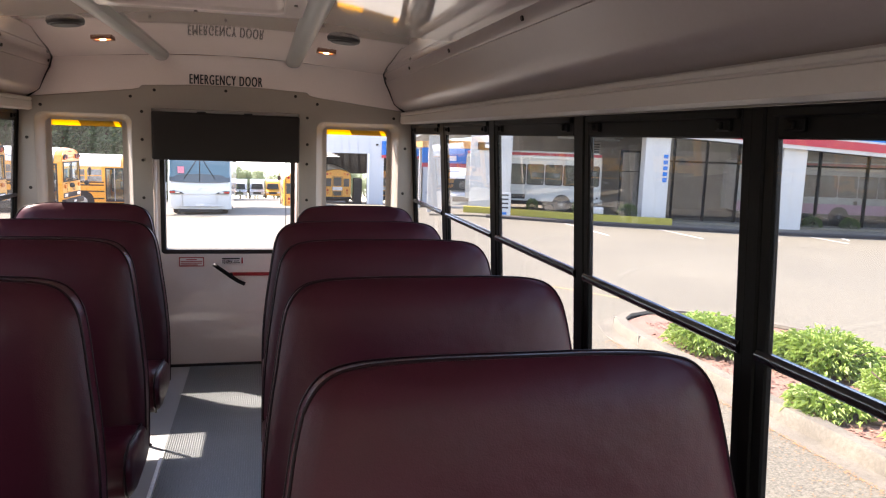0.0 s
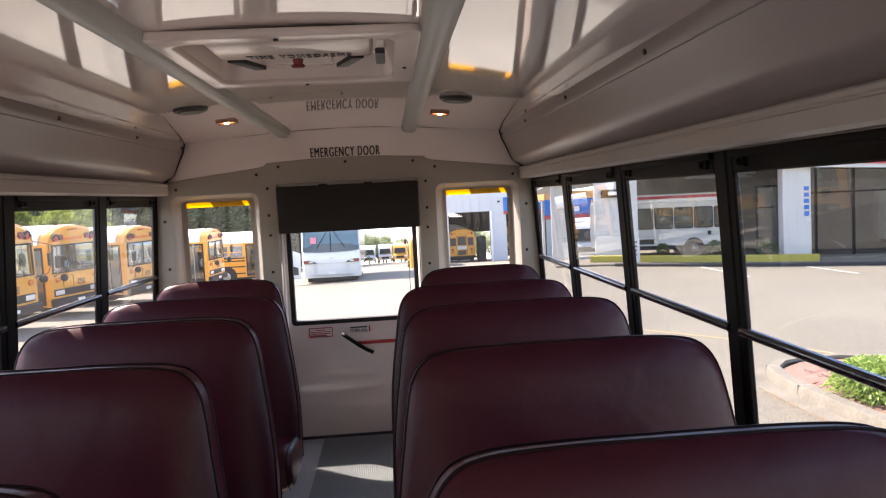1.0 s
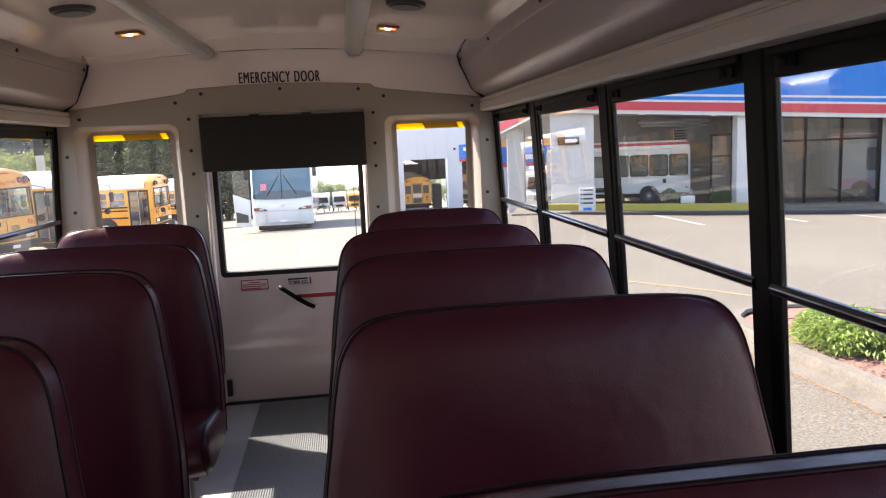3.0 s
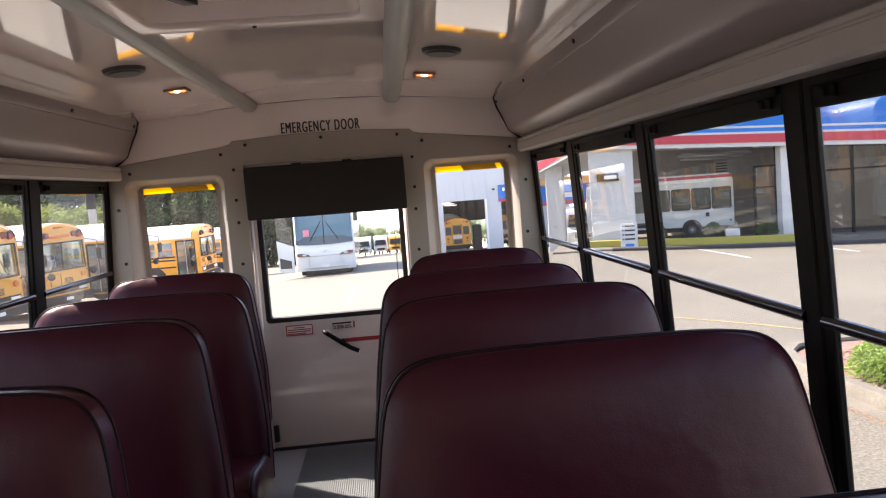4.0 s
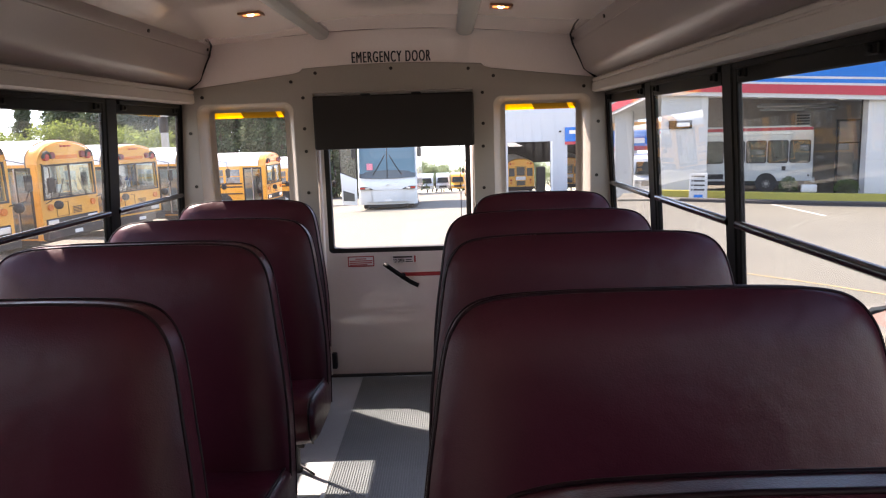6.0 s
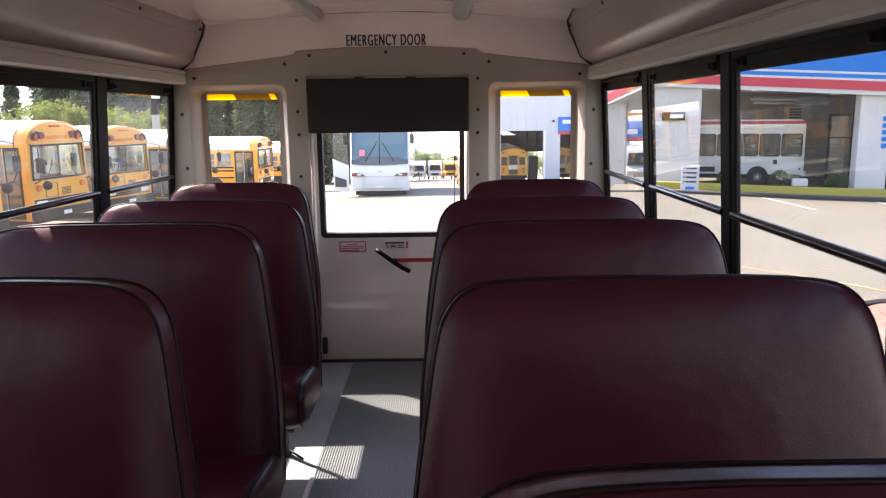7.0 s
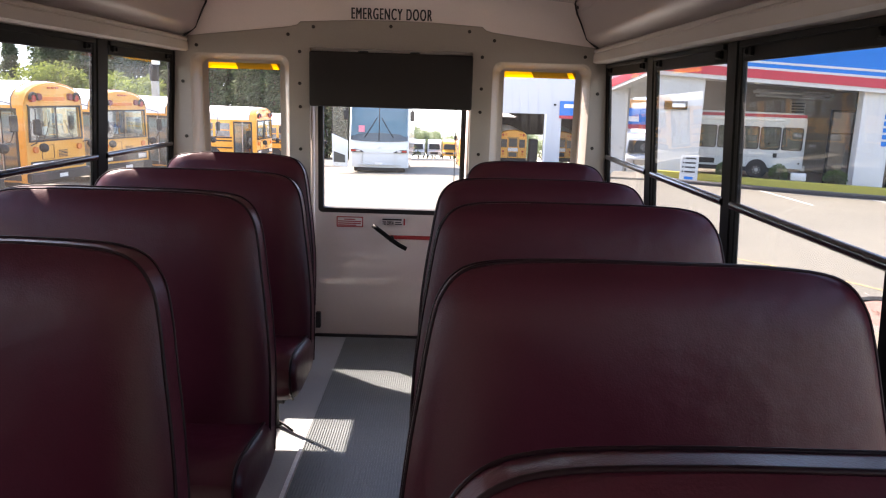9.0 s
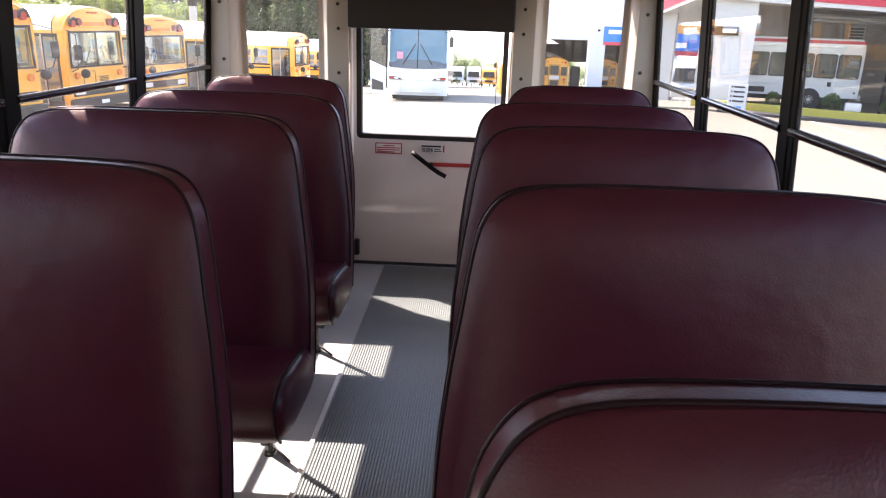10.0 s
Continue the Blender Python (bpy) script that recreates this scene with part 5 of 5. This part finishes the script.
band("white_beam", -0.17, 0.0, -0.86, -0.3, STUCCO, "white beam under the fascia")
band("red_fascia", 0.0, 0.37, -0.9, 0.0, REDBAND, "red fascia band")
band("white_stripe", 0.37, 0.46, -0.91, 0.0, STUCCO, "white stripe")
band("blue_stripe", 0.46, 0.62, -0.90, 0.0, BLUEROOF, "blue stripe")
band("white_stripe", 0.62, 0.71, -0.91, 0.0, STUCCO, "white stripe")
band("blue_roof", 0.71, 2.6, -0.90, 0.3, BLUEROOF, "blue metal roof edge")
band("canopy_soffit", -0.03, 0.0, -0.30, 9.0, STUCCO, "white canopy soffit")
# the end of the canopy, sloping down away from the lot
F0 = fascia(-1.6)
bm = bmesh.new()
loft(bm, [[(-1.6, -0.9, F0), (-1.6, -0.9, F0 + 0.37), (-1.4, -0.6, F0 + 0.37), (-1.4, -0.6, F0)], [(-5.0, 3.0, 1.30), (-5.0, 3.0, 1.64), (-4.8, 3.2, 1.64), (-4.8, 3.2, 1.30)]], True, True)
part("red_fascia", bm, REDBAND, hall, "sloping red fascia band", smooth=False)
bm = bmesh.new()
loft(bm, [[(-1.6, -0.85, F0 - 0.17), (-1.3, -0.85, F0 - 0.17), (-1.3, -0.85, F0), (-1.6, -0.85, F0)], [(-5.0, 3.05, 1.18), (-1.3, 6.0, 1.6), (-1.3, 6.0, 1.70), (-5.0, 3.05, 1.30)]], True, True)
part("side_soffit", bm, STUCCO, hall, "white sloping soffit", smooth=False)
for u, wide in ((-0.31, 1.96), (7.38, 1.13), (13.55, 1.05), (19.8, 1.05), (26.2, 1.05)):
    col = part("column", boxed(u - wide / 2, u + wide / 2, -0.6, 0.5, BASE - 0.3, fascia(u) + 0.02, 0.02), STUCCO, hall, "square white column")
    part("column_seam", boxed(u + wide / 2 - 0.56, u + wide / 2 - 0.545, -0.606, -0.59, BASE, fascia(u) - 0.1), RIM, col)
num = part("number_bars", boxed(7.70, 7.82, -0.612, -0.598, -0.20, -0.16), BLUEROOF, hall, "blue upright number shown as bars")
for k in range(5):
    part("number_bar", boxed(7.66, 7.86, -0.612, -0.598, 0.90 - 0.27 * k, 1.08 - 0.27 * k), BLUEROOF, num)
# glazing: a dark recess under the canopy and a glass front to its side
part("back_wall", boxed(-0.9, 30, 7.2, 7.5, BASE - 0.5, 4.4), HALLWALL, hall, "shaded wall deep under the canopy")
part("hall_floor", boxed(-0.9, 30, -0.2, 7.2, BASE - 0.35, BASE - 0.02), CONCRETE, hall)
part("canopy_post", boxed(-3.5, -2.65, 1.6, 2.5, BASE - 0.6, 2.6, 0.03), STUCCO, hall, "white canopy post")
GL = [6.86, 8.43, 9.96, 11.45, 13.0, 15.2, 17.4, 19.6, 21.8, 24.3, 27.0, 30.0]
for a, b in zip(GL, GL[1:]):
    part("mullion", boxed(a - 0.05, a + 0.05, 0.62, 0.80, BASE - 0.1, fascia(a)), BLACK, hall, "dark window mullion")
    part("pane", boxed(a + 0.05, b - 0.05, 0.70, 0.72, BASE, fascia(b) - 0.02), SHOPGL, hall, "tinted reflecting shop pane")
    part("transom", boxed(a + 0.05, b - 0.05, 0.64, 0.78, 0.72, 0.80), BLACK, hall)
for u in (2.9, 6.3):
    part("soffit_lamp", boxed(u, u + 0.5, 2.6, 2.9, fascia(u) - 0.10, fascia(u) - 0.04), lamp_material("soffit_lamp_lens", (1, 0.93, 0.8), 0.3), hall, "recessed soffit lamp")
side_door = part("door_frame", boxed(5.90, 6.00, 0.62, 0.80, BASE - 0.1, 1.20), BLACK, hall, "black frame of a glazed side door")
part("door_frame_head", boxed(6.00, 6.86, 0.62, 0.80, 1.10, 1.20), BLACK, side_door)
part("door_frame_rail", boxed(6.00, 6.86, 0.66, 0.76, 0.18, 0.23), BLACK, side_door)
part("door_pane", boxed(6.00, 6.86, 0.70, 0.72, BASE, 1.10), SHOPGL, side_door)
for v, z, q in ((2.2, 0.42, 0.07), (3.1, 0.58, 0.05), (3.3, 0.36, 0.09), (4.6, 0.50, 0.06)):
    part("ceiling_pipe", tube(bmesh.new(), [(2.4 + 0.2 * v, v, fascia(4) - z), (4.6, v + 0.25, fascia(4) - z - 0.04), (6.2, v + 0.2, fascia(6) - z + 0.05)], q, 8), RIM, hall, "pale pipe under the canopy roof")
part("ceiling_box", boxed(5.0, 5.9, 3.4, 4.0, fascia(5) - 0.62, fascia(5) - 0.28, 0.03), STUCCO, hall, "pale duct box under the roof")
louvre = part("wall_louvre", boxed(5.05, 5.75, 7.12, 7.21, 0.75, 1.55, 0.01), GREYPL, hall, "grey wall louvre")
for k in range(5):
    part("louvre_slat", boxed(5.10, 5.70, 7.09, 7.13, 0.83 + 0.14 * k, 0.90 + 0.14 * k), GASKET, louvre)
board = part("sign_board", boxed(-0.95, 0.02, -0.70, -0.62, 1.00, 1.36), BLACK, hall, "dark sign board with pale bars")
part("sign_bar", boxed(-0.62, -0.08, -0.71, -0.70, 1.10, 1.26), PAPER, board)

shuttle("shuttle_bus", "white shuttle bus parked under the dealership canopy", *site(-1.6, 2.1)[:2], -18, 6.85, BASE)
inside = shuttle("shuttle_bus", "white shuttle bus with a pink skirt behind the glass front", *site(11.6, 1.2)[:2], -18, 7.6, BASE)
part("pink_skirt", boxed(0.06, 7.5, -0.010, 0.01, 0.52, 1.0), material("pink_paint", (0.70, 0.36, 0.56), 0.4), inside, "pink skirt")

# kerb, hedge and walk in front of it
def foot(u, v=-2.0):
    return ground_z(site(u, v)[1], site(u, v)[0])


def run(name, u0, u1, v0, v1, z0, z1, mat, label):
    """A long low block along the front that follows the fall of the ground."""
    bm = bmesh.new()
    n = max(2, int((u1 - u0) / 2))
    us = [u0 + (u1 - u0) * k / n for k in range(n + 1)]
    loft(bm, [[(u, v0, foot(u) + z0), (u, v1, foot(u) + z0), (u, v1, foot(u) + z1), (u, v0 + 0.02, foot(u) + z1), (u, v0, foot(u) + z1 - 0.02)] for u in us], True, True)
    ob = tagged(part(name, bm, mat, None, "", False), label, kind="structure")
    ob.matrix_world = FACE
    return ob


run("walkway", -3.0, 31, -2.2, 0.6, -0.5, 0.10, CONCRETE, "raised concrete walk before the building")
run("kerb_yellow", -1.5, 8.1, -1.3, -1.05, -0.2, 0.40, YELKERB, "yellow-painted low kerb before the building")
run("kerb_dark", -0.4, 31, -2.62, -2.2, -0.5, 0.16, material("dark_kerb", (0.035, 0.03, 0.03), 0.8), "dark kerb edge along the parking bays")
for k, (u, rad, tall) in enumerate(((1.72, 0.24, 0.52), (3.94, 0.33, 0.66), (6.14, 0.42, 0.56), (14.9, 0.40, 0.62), (16.6, 0.40, 0.60))):
    r = random.Random(40 + k)
    root = thing("hedge_bush", "small clipped dark green bush before the building", "bush", "bushes along the walk", at=FACE @ pose(u, -0.75 if u < 8 else 0.15, foot(u) + 0.1))
    bm = bmesh.new()
    bed = 0.28 if u < 8 else 0.0
    for _ in range(700):
        d = Vector((r.gauss(0, 1), r.gauss(0, 1), abs(r.gauss(0, 1)))).normalized()
        p = Vector((d.x * rad, d.y * rad, bed + 0.04 + d.z ** 0.6 * tall * 0.85)) * r.uniform(0.85, 1.05)
        leaf_mesh(bm, p, d + Vector((r.uniform(-0.6, 0.6), r.uniform(-0.6, 0.6), r.uniform(-0.3, 0.4))), 0.08, 0.045, 0.2)
    part("foliage", bm, HEDGE, root, smooth=False)
    part("stem", tube(bmesh.new(), [(0, 0, 0), (0.02, 0, 0.2), (0.05, 0.02, 0.4)], 0.03, 6), BARK, root)

# a low white box beside the bushes
ub = thing("utility_box", "low white box with a grey base beside a clipped bush", "utility box", at=FACE @ pose(4.72, -0.80, foot(4.72) + 0.10))
part("base", boxed(-0.26, 0.26, -0.14, 0.14, 0.0, 0.30, 0.01), GREYPL, ub, "grey base")
part("cover", boxed(-0.30, 0.30, -0.17, 0.17, 0.30, 0.62, 0.04, 2), STUCCO, ub, "white cover")

# folding sign on the walk
sg = thing("a_board", "white folding notice board standing on the walk", "sign", at=FACE @ pose(0.33, -1.75, foot(0.33) + 0.1, 0, 0, -6))
for s in (-1, 1):
    bd = part("panel", moved(boxed(-0.36, 0.36, -0.012, 0.012, 0.0, 1.08, 0.01), pose(0, s * 0.16, 0, s * 8)), STUCCO, sg, "white sign panel")
for k in range(4):
    part("notice_bar", moved(boxed(-0.18, 0.26, -0.02, -0.012, 0.92 - 0.19 * k, 0.99 - 0.19 * k), pose(0, -0.16, 0, -8)), INK, sg)
    part("notice_mark", moved(boxed(-0.28, -0.22, -0.02, -0.012, 0.92 - 0.19 * k, 0.99 - 0.19 * k), pose(0, -0.16, 0, -8)), INK, sg)
part("notice_picture", moved(boxed(-0.16, 0.2, -0.02, -0.012, 0.06, 0.18), pose(0, -0.16, 0, -8)), BLUEROOF, sg)

# parking bays
for xn, yn, slant in ((11.75, 22.3, 0.20), (15.95, 23.1, 0.22), (19.5, 23.4, 0.25), (22.3, 23.0, 0.28), (23.6, 24.4, 0.62), (26.6, 22.6, 0.30)):
    yk = (30.4 - 0.325 * (xn - slant * yn - 10.3)) / (1 + 0.325 * slant)          # where the line meets the kerb
    strip("bay_line", [(xn + slant * (yk - yn) * f, yn + (yk - yn) * f) for f in (1.0, 0.5, 0.0)], 0.09, 0.006, LINE, "white parking bay line")

# ---- garage building behind the lot ----
gar = thing("garage", "long white garage building with tall open bays and a blue sign", "garage", at=pose(0, 62, ground_z(62)))
GZ = 4.30
wall = plate([(4.6, 0), (5.2, 0), (5.2, GZ), (8.75, GZ), (8.75, 0), (10.15, 0), (10.15, GZ), (13.6, GZ), (13.6, 0), (16.0, 0), (16.0, 7.8), (4.6, 7.8)], [], 0.35)
part("front_wall", wall, GARAGEW, gar, "white front wall", smooth=False)
part("roof", boxed(4.6, 16.0, 0.2, 26, 7.5, 7.75), GARAGEW, gar)
part("side_wall", boxed(4.6, 4.9, 0.2, 26, -2.0, 7.5), GARAGEW, gar)
part("side_wall", boxed(15.7, 16.0, 0.2, 26, -2.0, 7.5), GARAGEW, gar)
# bay ceiling and added header carry the bay's shade in their colour
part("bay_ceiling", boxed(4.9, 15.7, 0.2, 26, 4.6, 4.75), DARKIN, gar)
part("back_header", boxed(4.9, 15.7, 24.5, 24.8, 1.35, 4.6), DARKIN, gar, "near-black header put in for the shade over the far opening")
part("door_track", boxed(5.0, 9.0, -0.22, -0.17, GZ, GZ + 0.22), GARAGEW, gar, "white lintel")
part("door_edge", boxed(8.76, 8.92, -0.24, -0.17, 0.0, GZ), ROOFWHITE, gar, "white edging of the bay")
for k in range(4):
    part("bay_lamp", boxed(5.7 + 0.15 * k, 6.9 + 0.15 * k, 5 + 4 * k, 5.10 + 4 * k, 3.83, 3.86), lamp_material("bay_lamp_tube", (1, 0.98, 0.95), 0.8), gar, "bright bay lamp")
for x in (8.2, 14.5):
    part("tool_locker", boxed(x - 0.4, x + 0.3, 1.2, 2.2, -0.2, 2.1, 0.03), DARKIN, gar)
sgn = part("wall_sign", boxed(9.95, 14.4, -0.30, -0.17, 4.22, 5.40, 0.02), BLUEROOF, gar, "blue wall sign")
part("sign_stripe", boxed(9.95, 14.4, -0.31, -0.165, 3.98, 4.22), REDBAND, sgn)
part("sign_bar", boxed(10.3, 13.9, -0.315, -0.295, 4.85, 5.15), PAPER, sgn)
part("wall_lamp", boxed(9.45, 9.65, -0.32, -0.17, 5.0, 5.15, 0.02), BLACK, gar)


# blue-fronted canopy beyond the dealership
cn = thing("sales_canopy", "blue-fronted sales canopy with pale bars and orange glow coloured underneath", "canopy", at=pose(12.15, 48, ground_z(48) - 0.26))
# the orange lamplight under the canopy is put into the soffit's colour
part("roof", boxed(-1.6, 3.0, 0.0, 3.5, 4.30, 4.85, 0.03), material("glow_coloured_soffit", (0.75, 0.36, 0.12), 0.5), cn, "underside with orange glow in its colour")
sg2 = part("sign_board", boxed(-1.6, 3.0, -0.12, 0.0, 3.30, 4.32, 0.02), BLUEROOF, cn, "blue sign board")
part("sign_bar", boxed(-0.55, 0.75, -0.14, -0.115, 3.48, 3.80), PAPER, sg2)
part("red_strip", boxed(-1.6, 3.0, -0.13, 0.0, 3.02, 3.30, 0.01), REDBAND, cn, "red strip")
for x in (-1.4, 2.8):
    part("post", cyl(bmesh.new(), (x, 1.5, 2.2), (0, 0, 1), 0.10, 4.4, 10), STUCCO, cn, "white post")
far_van(12.4, 44.5, COACHW, "white van parked before the sales canopy")


# ---- trees ----
def clump(bm, p, size, r):
    """A ragged tuft of three small blades."""
    for _ in range(3):
        d = Vector((r.gauss(0, 1), r.gauss(0, 1), r.gauss(0, 0.7))).normalized()
        e = d.orthogonal().normalized() * size * r.uniform(0.25, 0.5)
        a = p + Vector((r.uniform(-1, 1), r.uniform(-1, 1), r.uniform(-1, 1))) * size * 0.5
        bm.faces.new([bm.verts.new(q) for q in (a - e, a + d * size * 0.5 - e * 0.3, a + d * size, a + d * size * 0.4 + e)])


def conifer(bm, trunk, x, y, z, h, rad, r, n=420):
    tube(trunk, [(x, y, z), (x + 0.1, y, z + h * 0.5), (x, y, z + h * 0.95)], 0.16, 6)
    for _ in range(n):
        f = r.random() ** 0.8
        w = r.uniform(0, 6.283)
        lay = 0.75 + 0.25 * math.sin(f * 40)
        k = rad * (1 - f) * lay * r.uniform(0.35, 1.05) + 0.15
        clump(bm, Vector((x + k * math.cos(w), y + k * math.sin(w), z + h * (0.08 + 0.92 * f) - 0.25 * k)), r.uniform(0.35, 0.68), r)


def broadleaf(bm, trunk, x, y, z, h, rad, r, n=420):
    tube(trunk, [(x, y, z), (x + 0.15, y, z + h * 0.3), (x, y + 0.1, z + h * 0.7)], 0.18, 6)
    blobs = []
    for k in range(9):
        w = r.uniform(0, 6.283)
        q = r.uniform(0.2, 0.75) * rad
        c = Vector((x + q * math.cos(w), y + q * math.sin(w), z + h * r.uniform(0.45, 0.85)))
        blobs.append((c, rad * r.uniform(0.3, 0.5)))
        tube(trunk, [(x, y, z + h * 0.3), ((x + c.x) / 2, (y + c.y) / 2, z + h * 0.45), tuple(c)], 0.06, 5)
    for _ in range(n):
        c, q = r.choice(blobs)
        d = Vector((r.gauss(0, 1), r.gauss(0, 1), r.gauss(0, 1))).normalized()
        clump(bm, c + d * q * r.uniform(0.5, 1.08), r.uniform(0.16, 0.34), r)


def wood(name, label, kind_of, places, mat, seed, n):
    r = random.Random(seed)
    crown, trunk = bmesh.new(), bmesh.new()
    for x, y, h, rad in places:
        kind_of(crown, trunk, x, y, ground_z(y, x) - 0.2, h, rad, r, n)
    root = tagged(new(name), label, "trees", kind="stuff")
    part("foliage", crown, mat, root, smooth=False)
    part("trunks", trunk, BARK, root)


r = random.Random(11)
wood("conifer_wood", "dark conifer wood rising behind the parked buses", conifer, [(-46 + 1.75 * k + r.uniform(-0.8, 0.8), 86 + r.uniform(-6, 10), r.uniform(15, 20), r.uniform(2.8, 3.8)) for k in range(24)], NEEDLE, 3, 1500)
wood("conifer_wood", "second rank of tall conifers behind the lot", conifer, [(-60 + 4.4 * k + r.uniform(-1, 1), 104 + r.uniform(-4, 8), r.uniform(15, 21), r.uniform(3.4, 4.6)) for k in range(13)], NEEDLE, 4, 1500)
wood("conifer_wood", "third dense rank of conifers behind the lot", conifer, [(-50 + 2.6 * k + r.uniform(-1, 1), 96 + r.uniform(-3, 3), r.uniform(12, 17), r.uniform(3.6, 4.6)) for k in range(17)], NEEDLE, 7, 1200)
wood("broadleaf_wood", "light green broadleaf trees behind the parked buses", broadleaf, [(-52, 72, 9, 3.2), (-45, 74, 9.2, 3.3), (-40.5, 70, 8.2, 3.0), (-36, 73, 8.8, 3.1), (-31, 72, 8.0, 3.0), (-27.5, 70, 7.8, 2.7)], YOUNG, 5, 2600)
wood("far_wood", "low row of trees far beyond the lot", broadleaf, [(-26 + 1.2 * k + r.uniform(-0.6, 0.6), 148 + r.uniform(-6, 14), r.uniform(6.0, 8.8), r.uniform(2.4, 3.4)) for k in range(44)], FOLIAGE, 6, 1000)

# pole with a lamp box among the trees
pole = thing("lot_lamp", "grey pole with a box lamp standing behind the buses", "street lamp", at=pose(-19.6, 52, ground_z(52)))
part("pole", cyl(bmesh.new(), (0, 0, 3.5), (0, 0, 1), 0.07, 7.0, 10), RIM, pole)
part("lamp_box", boxed(-0.30, 0.24, -0.20, 0.20, 5.15, 6.25, 0.03), GASKET, pole, "dark box on the pole")
part("sleeve", boxed(-0.22, 0.22, -0.18, 0.18, 3.9, 5.15, 0.03), RIM, pole, "pale sleeve round the pole")
part("lamp_head", boxed(-0.12, 0.34, -0.20, 0.20, 6.25, 7.2, 0.03), ROOFWHITE, pole, "pale lamp head")
